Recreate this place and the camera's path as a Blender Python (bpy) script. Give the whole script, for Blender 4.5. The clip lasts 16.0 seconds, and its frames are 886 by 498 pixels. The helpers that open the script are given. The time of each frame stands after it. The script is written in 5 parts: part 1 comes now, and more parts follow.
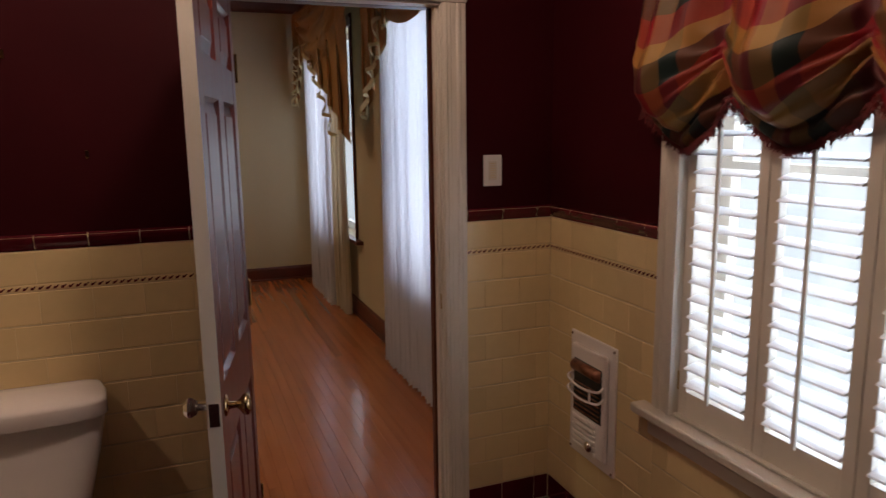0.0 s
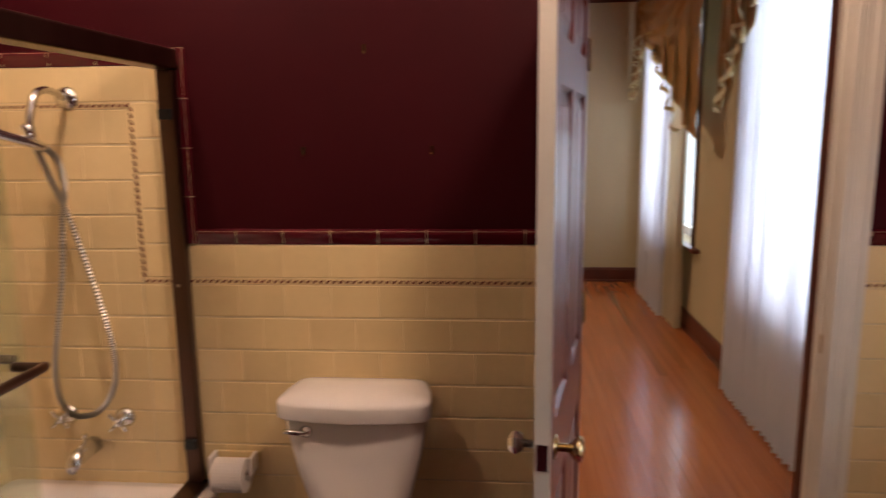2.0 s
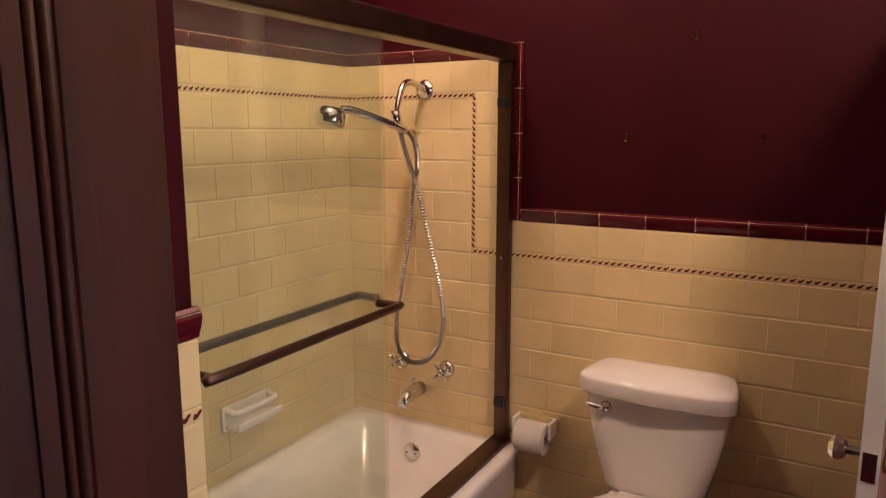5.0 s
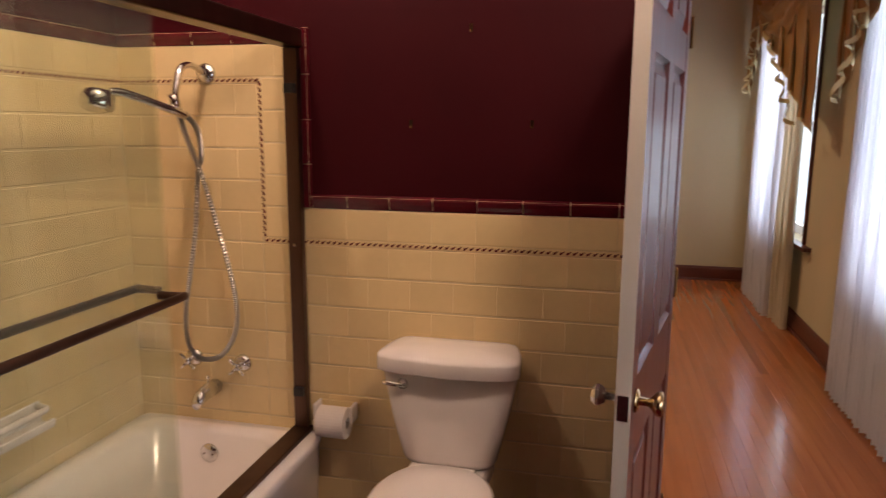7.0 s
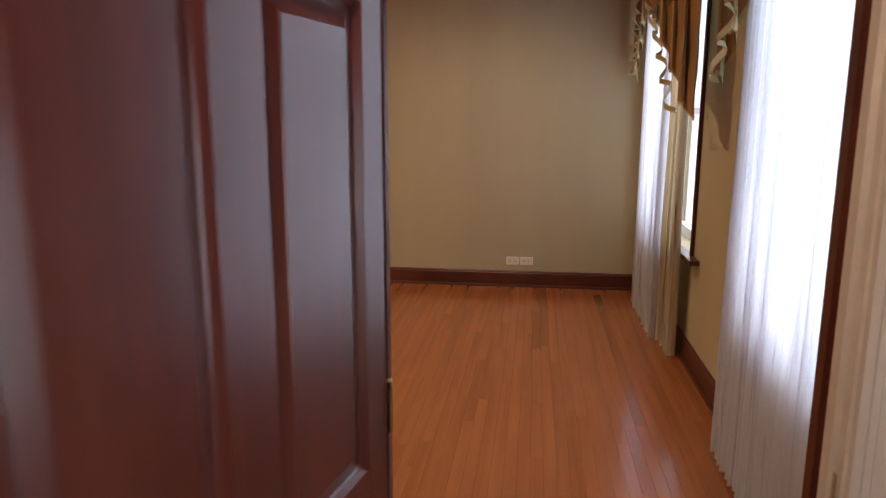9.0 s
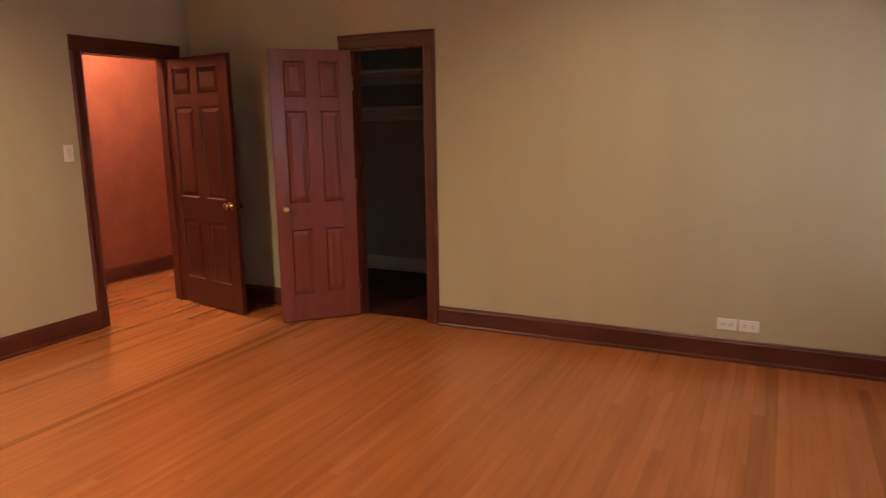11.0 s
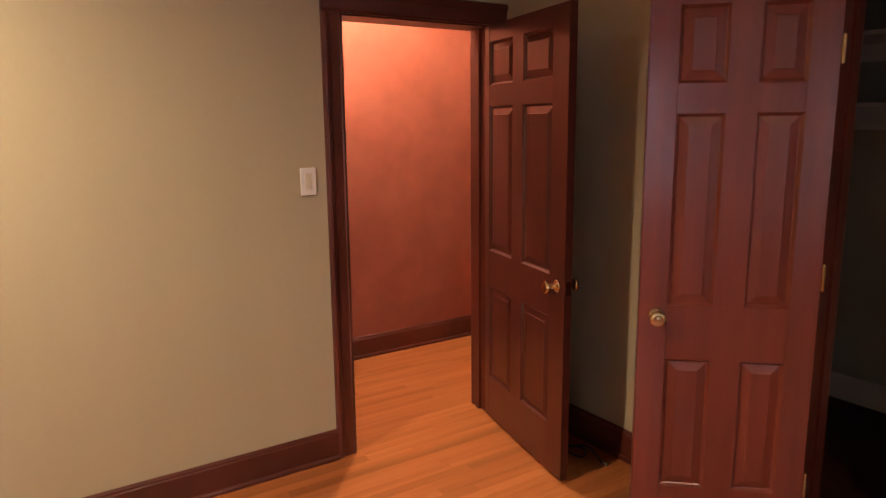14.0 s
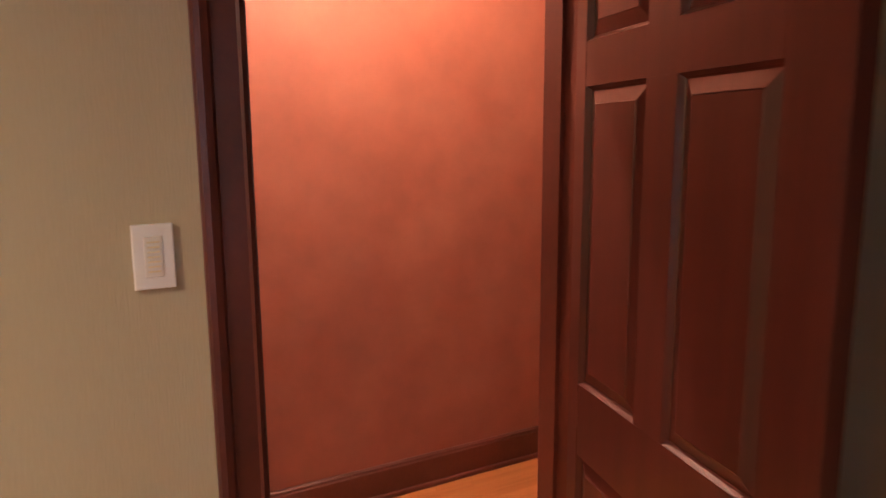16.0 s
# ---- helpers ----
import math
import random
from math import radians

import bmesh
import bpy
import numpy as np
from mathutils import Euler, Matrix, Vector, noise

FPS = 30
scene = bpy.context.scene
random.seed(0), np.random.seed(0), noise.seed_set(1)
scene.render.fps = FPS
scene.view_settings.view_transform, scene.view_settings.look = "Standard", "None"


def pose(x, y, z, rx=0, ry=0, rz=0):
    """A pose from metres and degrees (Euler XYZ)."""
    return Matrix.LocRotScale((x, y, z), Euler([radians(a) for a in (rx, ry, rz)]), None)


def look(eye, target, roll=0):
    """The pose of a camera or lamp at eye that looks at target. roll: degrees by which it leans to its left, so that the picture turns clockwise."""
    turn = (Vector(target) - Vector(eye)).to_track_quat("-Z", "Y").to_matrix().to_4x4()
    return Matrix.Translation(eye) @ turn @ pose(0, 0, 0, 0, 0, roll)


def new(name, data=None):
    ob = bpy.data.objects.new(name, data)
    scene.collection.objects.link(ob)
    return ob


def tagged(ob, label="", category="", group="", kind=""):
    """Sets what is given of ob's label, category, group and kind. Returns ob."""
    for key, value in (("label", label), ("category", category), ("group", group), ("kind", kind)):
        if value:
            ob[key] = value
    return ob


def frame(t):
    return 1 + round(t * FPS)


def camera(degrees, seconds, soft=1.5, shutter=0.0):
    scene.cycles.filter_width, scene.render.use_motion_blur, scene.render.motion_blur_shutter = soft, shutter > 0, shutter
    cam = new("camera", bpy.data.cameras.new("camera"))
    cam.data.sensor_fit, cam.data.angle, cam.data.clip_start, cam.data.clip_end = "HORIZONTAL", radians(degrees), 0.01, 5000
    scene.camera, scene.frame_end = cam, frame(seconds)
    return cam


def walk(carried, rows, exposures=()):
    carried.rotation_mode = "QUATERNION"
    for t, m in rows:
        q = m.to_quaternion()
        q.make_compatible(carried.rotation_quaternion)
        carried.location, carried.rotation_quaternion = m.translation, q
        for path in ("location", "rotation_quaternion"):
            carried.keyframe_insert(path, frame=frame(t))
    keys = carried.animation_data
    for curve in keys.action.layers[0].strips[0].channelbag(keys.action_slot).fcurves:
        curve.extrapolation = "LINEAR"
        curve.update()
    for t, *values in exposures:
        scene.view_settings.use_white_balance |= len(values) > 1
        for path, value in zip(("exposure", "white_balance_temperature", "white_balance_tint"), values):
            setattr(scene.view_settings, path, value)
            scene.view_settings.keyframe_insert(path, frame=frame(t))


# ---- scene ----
cam = camera(65.1, 16.0, 1.2, 0.4)
PATH = [
    (0, (2.181, -0.077, 1.587), (2.89, 1.762, 1.246), -0.8),
    (0.5, (2.197, 0.002, 1.582), (2.759, 1.891, 1.243), -0.6),
    (1, (2.181, 0.08, 1.586), (2.593, 2.008, 1.247), -0.7),
    (1.5, (2.157, 0.18, 1.583), (2.297, 2.146, 1.245), -0.8),
    (2, (2.145, 0.257, 1.588), (1.977, 2.22, 1.245), -0.7),
    (2.5, (2.093, 0.273, 1.577), (1.477, 2.146, 1.241), -0.8),
    (3, (2.086, 0.271, 1.567), (1.208, 2.037, 1.235), -0.8),
    (3.2, (2.097, 0.261, 1.556), (1.136, 1.985, 1.232), -0.7),
    (5.3, (2.134, 0.101, 1.536), (1.164, 1.818, 1.201), 0.1),
    (5.5, (2.136, 0.081, 1.528), (1.187, 1.809, 1.195), 0.0),
    (6, (2.15, 0.076, 1.51), (1.394, 1.897, 1.175), 0.2),
    (6.5, (2.156, 0.063, 1.513), (1.53, 1.931, 1.172), 0.2),
    (7, (2.176, 0.126, 1.513), (1.724, 2.043, 1.167), 0.3),
    (7.5, (2.233, 0.312, 1.525), (1.921, 2.256, 1.172), 0.5),
    (8, (2.356, 0.594, 1.526), (2.128, 2.547, 1.163), -0.2),
    (8.2, (2.419, 0.719, 1.529), (2.221, 2.675, 1.158), 0.4),
    (10.3, (2.781, 2.359, 1.484), (2.148, 4.219, 1.112), -0.9),
    (10.5, (2.761, 2.519, 1.498), (2.044, 4.349, 1.13), -1.0),
    (11, (2.701, 2.919, 1.518), (1.837, 4.685, 1.151), -0.9),
    (11.5, (2.611, 3.311, 1.577), (1.51, 4.94, 1.207), -1.2),
    (12, (2.41, 3.705, 1.572), (1.114, 5.184, 1.207), -1.0),
    (12.5, (2.132, 4.088, 1.541), (0.693, 5.431, 1.185), -1.0),
    (13, (1.775, 4.453, 1.586), (0.227, 5.666, 1.22), -0.8),
    (13.5, (1.362, 4.752, 1.577), (-0.267, 5.856, 1.222), -0.9),
    (14, (0.993, 5.05, 1.576), (-0.65, 6.131, 1.214), -0.6),
    (14.5, (0.639, 5.353, 1.56), (-1.038, 6.386, 1.212), -0.5),
    (15, (0.253, 5.633, 1.523), (-1.464, 6.61, 1.211), -0.6),
    (15.5, (-0.114, 5.904, 1.557), (-1.833, 6.868, 1.216), -0.5),
    (16, (-0.523, 6.097, 1.538), (-2.256, 7.041, 1.213), -0.4),
]

EXPOSURES = [(0.0, -1.02, 6450, 10), (0.7, -0.82, 6450, 10), (1.5, -0.25, 6500, 10), (3.0, -0.05, 6550, 12), (5.5, 0.08, 6500, 12), (7.0, -0.08, 6500, 11), (8.2, -0.14, 6500, 10), (10.5, 0.0, 6700, 10), (11.5, 0.40, 6650, 10), (13.0, 0.36, 6450, 10), (14.5, 0.34, 6200, 9), (16.0, 0.36, 5950, 8)]
walk(cam, [(t, look(eye, target, roll)) for t, eye, target, roll in PATH], EXPOSURES)

# ---- world and light ----
world = bpy.data.worlds.new("world")
scene.world = world
world.use_nodes = True
wn = world.node_tree
sky = wn.nodes.new("ShaderNodeTexSky")
sky.sky_type = "NISHITA"
sky.sun_disc = False
sky.sun_elevation = radians(40)
sky.sun_rotation = radians(200)
wn.links.new(sky.outputs[0], wn.nodes["Background"].inputs[0])
wn.nodes["Background"].inputs[1].default_value = 0.1


def lamp(name, kind, m, energy, color, size=0.1, size_y=None):
    data = bpy.data.lights.new(name, kind)
    data.energy, data.color = energy, color
    if kind == "AREA":
        data.size = size
        if size_y:
            data.shape, data.size_y = "RECTANGLE", size_y
    else:
        data.shadow_soft_size = size
    ob = new(name, data)
    ob.matrix_world = m
    return ob


BATH = (1.0, 0.72, 0.56)
WARM = (1.0, 0.76, 0.50)
HALL = (1.0, 0.80, 0.55)
COOL = (0.74, 0.84, 1.0)


def downlight(name, x, y, z, energy, degrees, color=WARM):
    ob = lamp(name, "SPOT", pose(x, y, z), energy, color, 0.06)
    ob.data.spot_size, ob.data.spot_blend = radians(degrees), 0.75
    return ob


# bathroom ceiling lamp, shower lamp, two bedroom downlights, hall lamp
lamp("bath_bulb", "POINT", pose(2.46, 1.23, 2.60), 58, BATH, 0.07)
lamp("shower_bulb", "POINT", pose(1.02, 1.68, 2.62), 36, BATH, 0.05)
downlight("bedroom_bulb", -0.95, 4.10, 2.87, 325, 158)
downlight("bedroom_bulb", 2.05, 5.90, 2.87, 92, 160)
lamp("hall_bulb", "POINT", pose(-2.53, 6.96, 2.78), 205, HALL, 0.03)
# daylight in the window openings, pointing into the rooms
lamp("bath_daylight", "AREA", pose(3.80, 0.985, 1.45, 0, 90, 0), 50, COOL, 1.45, 1.2)
lamp("bedroom_daylight", "AREA", pose(3.80, 3.62, 1.48, 0, 90, 0), 40, COOL, 1.6, 1.3)
lamp("bedroom_daylight", "AREA", pose(3.80, 6.12, 1.48, 0, 90, 0), 40, COOL, 1.6, 1.4)


# ---- materials ----
def material(name, color, rough=0.5, metal=0.0, scale=8.0, vary=0.12, bump=0.0, fine=120.0, second=None, stretch=(1, 1, 1), each=0.0, island=False, coat=0.0, spec=0.5, odd=0.0):
    """A surface with variation at two scales: broad clouds and fine grain; each: brightness change from piece to piece."""
    m = bpy.data.materials.new(name)
    m.use_nodes = True
    t = m.node_tree
    b = t.nodes["Principled BSDF"]
    b.inputs["Metallic"].default_value = metal
    b.inputs["Specular IOR Level"].default_value = spec
    b.inputs["Coat Weight"].default_value = coat
    b.inputs["Coat Roughness"].default_value = 0.12
    co = t.nodes.new("ShaderNodeTexCoord")
    mp = t.nodes.new("ShaderNodeMapping")
    mp.inputs["Scale"].default_value = stretch
    t.links.new(co.outputs["Object"], mp.inputs["Vector"])
    vec = mp.outputs["Vector"]
    if each:
        src = t.nodes.new("ShaderNodeNewGeometry") if island else t.nodes.new("ShaderNodeObjectInfo")
        rnd = src.outputs["Random Per Island"] if island else src.outputs["Random"]
        shift = t.nodes.new("ShaderNodeVectorMath")
        shift.operation = "ADD"
        mul = t.nodes.new("ShaderNodeMath")
        mul.operation = "MULTIPLY"
        mul.inputs[1].default_value = 37.0
        t.links.new(rnd, mul.inputs[0])
        t.links.new(vec, shift.inputs[0])
        t.links.new(mul.outputs[0], shift.inputs[1])
        vec = shift.outputs[0]
    big = t.nodes.new("ShaderNodeTexNoise")
    big.inputs["Scale"].default_value = scale
    big.inputs["Detail"].default_value = 4
    small = t.nodes.new("ShaderNodeTexNoise")
    small.inputs["Scale"].default_value = fine
    small.inputs["Detail"].default_value = 3
    t.links.new(vec, big.inputs["Vector"])
    t.links.new(vec, small.inputs["Vector"])
    ramp = t.nodes.new("ShaderNodeValToRGB")
    c2 = second or tuple(max(0.0, c * (1 - vary)) for c in color)
    c1 = color if second else tuple(min(1.0, c * (1 + vary)) for c in color)
    ramp.color_ramp.elements[0].color = (*c2, 1)
    ramp.color_ramp.elements[1].color = (*c1, 1)
    ramp.color_ramp.elements[0].position, ramp.color_ramp.elements[1].position = 0.32, 0.68
    t.links.new(big.outputs["Fac"], ramp.inputs[0])
    mix = t.nodes.new("ShaderNodeMix")
    mix.data_type, mix.blend_type = "RGBA", "MULTIPLY"
    mix.inputs["Factor"].default_value = 1.0
    rg = t.nodes.new("ShaderNodeMapRange")
    rg.inputs["To Min"].default_value, rg.inputs["To Max"].default_value = 1 - vary * 0.8, 1 + vary * 0.4
    t.links.new(small.outputs["Fac"], rg.inputs["Value"])
    t.links.new(ramp.outputs["Color"], mix.inputs[6])
    t.links.new(rg.outputs["Result"], mix.inputs[7])
    out = mix.outputs[2]
    if each:
        r2 = t.nodes.new("ShaderNodeMapRange")
        r2.inputs["To Min"].default_value, r2.inputs["To Max"].default_value = 1 - each, 1 + each * 0.7
        t.links.new(rnd, r2.inputs["Value"])
        if odd:
            # a few pieces in a hundred are much darker than the rest
            fl = t.nodes.new("ShaderNodeFloatCurve")
            pts = fl.mapping.curves[0].points
            pts[0].location = (0.0, 0.0)
            pts[1].location = (1.0, 1.0)
            pts.new(odd, 0.35)
            pts.new(odd * 1.6, 0.60)
            fl.mapping.update()
            t.links.new(rnd, fl.inputs["Value"])
            t.links.new(fl.outputs["Value"], r2.inputs["Value"])
        m2 = t.nodes.new("ShaderNodeMix")
        m2.data_type, m2.blend_type = "RGBA", "MULTIPLY"
        m2.inputs["Factor"].default_value = 1.0
        t.links.new(out, m2.inputs[6])
        t.links.new(r2.outputs["Result"], m2.inputs[7])
        out = m2.outputs[2]
    t.links.new(out, b.inputs["Base Color"])
    rr = t.nodes.new("ShaderNodeMapRange")
    rr.inputs["To Min"].default_value, rr.inputs["To Max"].default_value = max(0.02, rough * 0.85), min(1, rough * 1.15)
    t.links.new(big.outputs["Fac"], rr.inputs["Value"])
    t.links.new(rr.outputs["Result"], b.inputs["Roughness"])
    if bump:
        bp = t.nodes.new("ShaderNodeBump")
        bp.inputs["Strength"].default_value = bump
        bp.inputs["Distance"].default_value = 0.004
        t.links.new(small.outputs["Fac"], bp.inputs["Height"])
        t.links.new(bp.outputs["Normal"], b.inputs["Normal"])
    return m


def glass_material(name, tint, rough=0.0, haze=0.0):
    m = bpy.data.materials.new(name)
    m.use_nodes = True
    t = m.node_tree
    t.nodes.remove(t.nodes["Principled BSDF"])
    tr = t.nodes.new("ShaderNodeBsdfTransparent")
    gl = t.nodes.new("ShaderNodeBsdfGlossy")
    gl.inputs["Roughness"].default_value = 0.02 + rough
    lw = t.nodes.new("ShaderNodeLayerWeight")
    lw.inputs[0].default_value = 0.5
    pw = t.nodes.new("ShaderNodeMath")
    pw.operation = "POWER"
    pw.inputs[1].default_value = 4.0
    t.links.new(lw.outputs["Facing"], pw.inputs[0])
    fr = t.nodes.new("ShaderNodeMath")
    fr.operation = "MULTIPLY_ADD"
    fr.inputs[1].default_value, fr.inputs[2].default_value = 0.6, 0.035
    t.links.new(pw.outputs[0], fr.inputs[0])
    mx = t.nodes.new("ShaderNodeMixShader")
    tr.inputs["Color"].default_value = (*tint, 1)
    t.links.new(fr.outputs[0], mx.inputs[0])
    t.links.new(tr.outputs[0], mx.inputs[1])
    t.links.new(gl.outputs[0], mx.inputs[2])
    out = mx.outputs[0]
    if haze:
        # a thin film of dried water and soap
        df = t.nodes.new("ShaderNodeBsdfDiffuse")
        df.inputs["Color"].default_value = (0.80, 0.88, 0.72, 1)
        hz = t.nodes.new("ShaderNodeMixShader")
        hz.inputs[0].default_value = haze
        t.links.new(out, hz.inputs[1])
        t.links.new(df.outputs[0], hz.inputs[2])
        out = hz.outputs[0]
    t.links.new(out, t.nodes["Material Output"].inputs[0])
    return m


def cloth(name, color, through_amount, clear=0.0, weave=260.0):
    """Fabric that lets part of the light through, with a fine weave."""
    m = bpy.data.materials.new(name)
    m.use_nodes = True
    t = m.node_tree
    t.nodes.remove(t.nodes["Principled BSDF"])
    co = t.nodes.new("ShaderNodeTexCoord")
    n1 = t.nodes.new("ShaderNodeTexNoise")
    n1.inputs["Scale"].default_value = weave
    t.links.new(co.outputs["Object"], n1.inputs["Vector"])
    ramp = t.nodes.new("ShaderNodeValToRGB")
    ramp.color_ramp.elements[0].color = (*[c * 0.82 for c in color], 1)
    ramp.color_ramp.elements[1].color = (*color, 1)
    t.links.new(n1.outputs["Fac"], ramp.inputs[0])
    d = t.nodes.new("ShaderNodeBsdfDiffuse")
    tl = t.nodes.new("ShaderNodeBsdfTranslucent")
    tp = t.nodes.new("ShaderNodeBsdfTransparent")
    for s in (d, tl):
        t.links.new(ramp.outputs[0], s.inputs["Color"])
    a = t.nodes.new("ShaderNodeMixShader")
    a.inputs[0].default_value = through_amount
    c = t.nodes.new("ShaderNodeMixShader")
    c.inputs[0].default_value = clear
    t.links.new(d.outputs[0], a.inputs[1])
    t.links.new(tl.outputs[0], a.inputs[2])
    t.links.new(a.outputs[0], c.inputs[1])
    t.links.new(tp.outputs[0], c.inputs[2])
    t.links.new(c.outputs[0], t.nodes["Material Output"].inputs[0])
    return m


def glow(name, color, strength):
    m = bpy.data.materials.new(name)
    m.use_nodes = True
    t = m.node_tree
    e = t.nodes.new("ShaderNodeEmission")
    e.inputs[0].default_value, e.inputs[1].default_value = (*color, 1), strength
    t.links.new(e.outputs[0], t.nodes["Material Output"].inputs[0])
    return m


def plaid(name):
    """Silk plaid: bands of burgundy, gold and deep green crossing in both directions, with a satin sheen."""
    m = bpy.data.materials.new(name)
    m.use_nodes = True
    t = m.node_tree
    b = t.nodes["Principled BSDF"]
    b.inputs["Roughness"].default_value = 0.48
    b.inputs["Specular IOR Level"].default_value = 0.25
    uv = t.nodes.new("ShaderNodeUVMap")
    sp = t.nodes.new("ShaderNodeSeparateXYZ")
    t.links.new(uv.outputs[0], sp.inputs[0])
    cols = []
    for n, (period, off) in enumerate(((0.235, 0.10), (0.235, 0.936))):
        ma = t.nodes.new("ShaderNodeMath")
        ma.operation = "MULTIPLY_ADD"
        ma.inputs[1].default_value, ma.inputs[2].default_value = 1 / period, off
        t.links.new(sp.outputs[n], ma.inputs[0])
        fr = t.nodes.new("ShaderNodeMath")
        fr.operation = "FRACT"
        t.links.new(ma.outputs[0], fr.inputs[0])
        ramp = t.nodes.new("ShaderNodeValToRGB")
        ramp.color_ramp.interpolation = "CONSTANT"
        el = ramp.color_ramp.elements
        bands = (((0.0, (0.20, 0.012, 0.014)), (0.22, (0.26, 0.13, 0.03)), (0.50, (0.020, 0.030, 0.022)), (0.72, (0.22, 0.060, 0.018))), ((0.0, (0.004, 0.012, 0.015)), (0.34, (0.20, 0.004, 0.012)), (0.67, (0.30, 0.165, 0.040))))[n]
        el[0].position, el[0].color = bands[0][0], (*bands[0][1], 1)
        el[1].position, el[1].color = bands[1][0], (*bands[1][1], 1)
        for p, c in bands[2:]:
            e = el.new(p)
            e.color = (*c, 1)
        t.links.new(fr.outputs[0], ramp.inputs[0])
        cols.append(ramp.outputs[0])
    mx = t.nodes.new("ShaderNodeMix")
    mx.data_type = "RGBA"
    mx.inputs["Factor"].default_value = 0.62
    t.links.new(cols[0], mx.inputs[6])
    t.links.new(cols[1], mx.inputs[7])
    t.links.new(mx.outputs[2], b.inputs["Base Color"])
    w = t.nodes.new("ShaderNodeTexWave")
    w.inputs["Scale"].default_value = 500
    t.links.new(uv.outputs[0], w.inputs[0])
    bp = t.nodes.new("ShaderNodeBump")
    bp.inputs["Strength"].default_value = 0.15
    bp.inputs["Distance"].default_value = 0.001
    t.links.new(w.outputs["Fac"], bp.inputs["Height"])
    t.links.new(bp.outputs["Normal"], b.inputs["Normal"])
    return m


M_BURG = material("burgundy_paint", (0.034, 0.0011, 0.0036), 0.6, spec=0.12, scale=2.5, vary=0.12, bump=0.12, fine=220)
M_BEIGE = material("beige_linen_wallpaper", (0.44, 0.37, 0.242), 0.75, scale=1.6, vary=0.06, bump=0.15, fine=260, stretch=(1, 1, 0.12))
M_CORAL = material("mottled_terracotta_paint", (0.28, 0.076, 0.042), 0.6, scale=4.0, vary=0.25, bump=0.12, fine=9, second=(0.23, 0.056, 0.030))
M_CEIL = material("white_ceiling_paint", (0.72, 0.70, 0.65), 0.85, scale=2, vary=0.04, bump=0.1)
M_TRIM = material("dark_mahogany_trim", (0.088, 0.0175, 0.010), 0.40, scale=3, vary=0.28, bump=0.06, fine=60, stretch=(1, 1, 1), coat=0.1)
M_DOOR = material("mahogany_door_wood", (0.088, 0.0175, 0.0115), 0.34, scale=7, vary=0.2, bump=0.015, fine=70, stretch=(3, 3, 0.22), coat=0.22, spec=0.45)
# closet door copy: reddish mahogany lightened for the light it catches
M_DOOR_LIT = material("lit_reddish_mahogany_door_wood", (0.168, 0.034, 0.020), 0.32, scale=5, vary=0.16, bump=0.015, fine=70, stretch=(3, 3, 0.22), coat=0.25, spec=0.45)
# hall door copy: mahogany darkened, its shade put into the colour
M_DOOR_SHADED = material("shaded_mahogany_door_wood", (0.062, 0.0125, 0.0090), 0.33, scale=7, vary=0.2, bump=0.015, fine=70, stretch=(3, 3, 0.22), coat=0.3, spec=0.45)
# beige dimmed in colour to imitate the closet's shade
M_CLOSET_DIM = material("shade_dimmed_beige_closet_paint", (0.38, 0.34, 0.26), 0.8, scale=2, vary=0.08, bump=0.1)
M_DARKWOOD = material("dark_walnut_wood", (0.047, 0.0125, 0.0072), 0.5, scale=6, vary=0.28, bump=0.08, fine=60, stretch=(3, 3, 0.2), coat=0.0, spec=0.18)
M_WHITE = material("white_trim_paint", (0.66, 0.60, 0.52), 0.38, scale=3, vary=0.05, bump=0.06)
M_SHUTTER = material("white_shutter_paint", (0.80, 0.80, 0.82), 0.35, scale=3, vary=0.03)
M_TILE = material("cream_ceramic_tile", (0.75, 0.58, 0.315), 0.16, scale=2.5, vary=0.05, bump=0.03, fine=40, each=0.06)
M_GROUT = material("pale_grout", (0.66, 0.53, 0.32), 0.85, scale=9, vary=0.18, bump=0.3)
M_CAP = material("burgundy_glazed_tile", (0.085, 0.006, 0.012), 0.10, scale=6, vary=0.18, fine=30, each=0.12)
M_ROPE = material("border_rope_dark_glaze", (0.13, 0.02, 0.02), 0.2, scale=20, vary=0.2)
M_PORC = material("white_porcelain", (0.84, 0.78, 0.75), 0.10, scale=2, vary=0.03, fine=20, coat=0.3)
M_CHROME = material("chrome", (0.75, 0.74, 0.72), 0.16, 1.0, vary=0.05)
M_HOSE = material("brushed_steel_hose", (0.42, 0.40, 0.37), 0.38, 1.0, vary=0.1)
M_BRONZE = material("brushed_bronze_metal", (0.15, 0.090, 0.068), 0.34, 1.0, scale=10, vary=0.15, stretch=(1, 1, 0.1))
M_BRASS = material("polished_brass", (0.62, 0.47, 0.25), 0.18, 1.0, vary=0.12)
M_BLACK = material("black_plastic", (0.012, 0.012, 0.013), 0.4, vary=0.2)
M_PLASTIC = material("white_plastic", (0.72, 0.68, 0.64), 0.35, vary=0.03)
M_PAPER = material("white_tissue_paper", (0.78, 0.72, 0.68), 0.95, vary=0.05, bump=0.25, fine=300)
M_PLANK = material("oak_floor_plank", (0.375, 0.121, 0.036), 0.22, scale=3, vary=0.13, bump=0.02, fine=40, stretch=(6, 0.30, 1), each=0.17, coat=0.25, second=(0.285, 0.085, 0.026), odd=0.04)
M_PLANKS = material("oak_floor_plank_rest", (0.375, 0.121, 0.036), 0.22, scale=3, vary=0.13, bump=0.02, fine=40, stretch=(6, 0.30, 1), each=0.17, island=True, coat=0.25, second=(0.285, 0.085, 0.026), odd=0.04)
M_SUBFLOOR = material("dark_floor_seams", (0.05, 0.015, 0.006), 0.8)
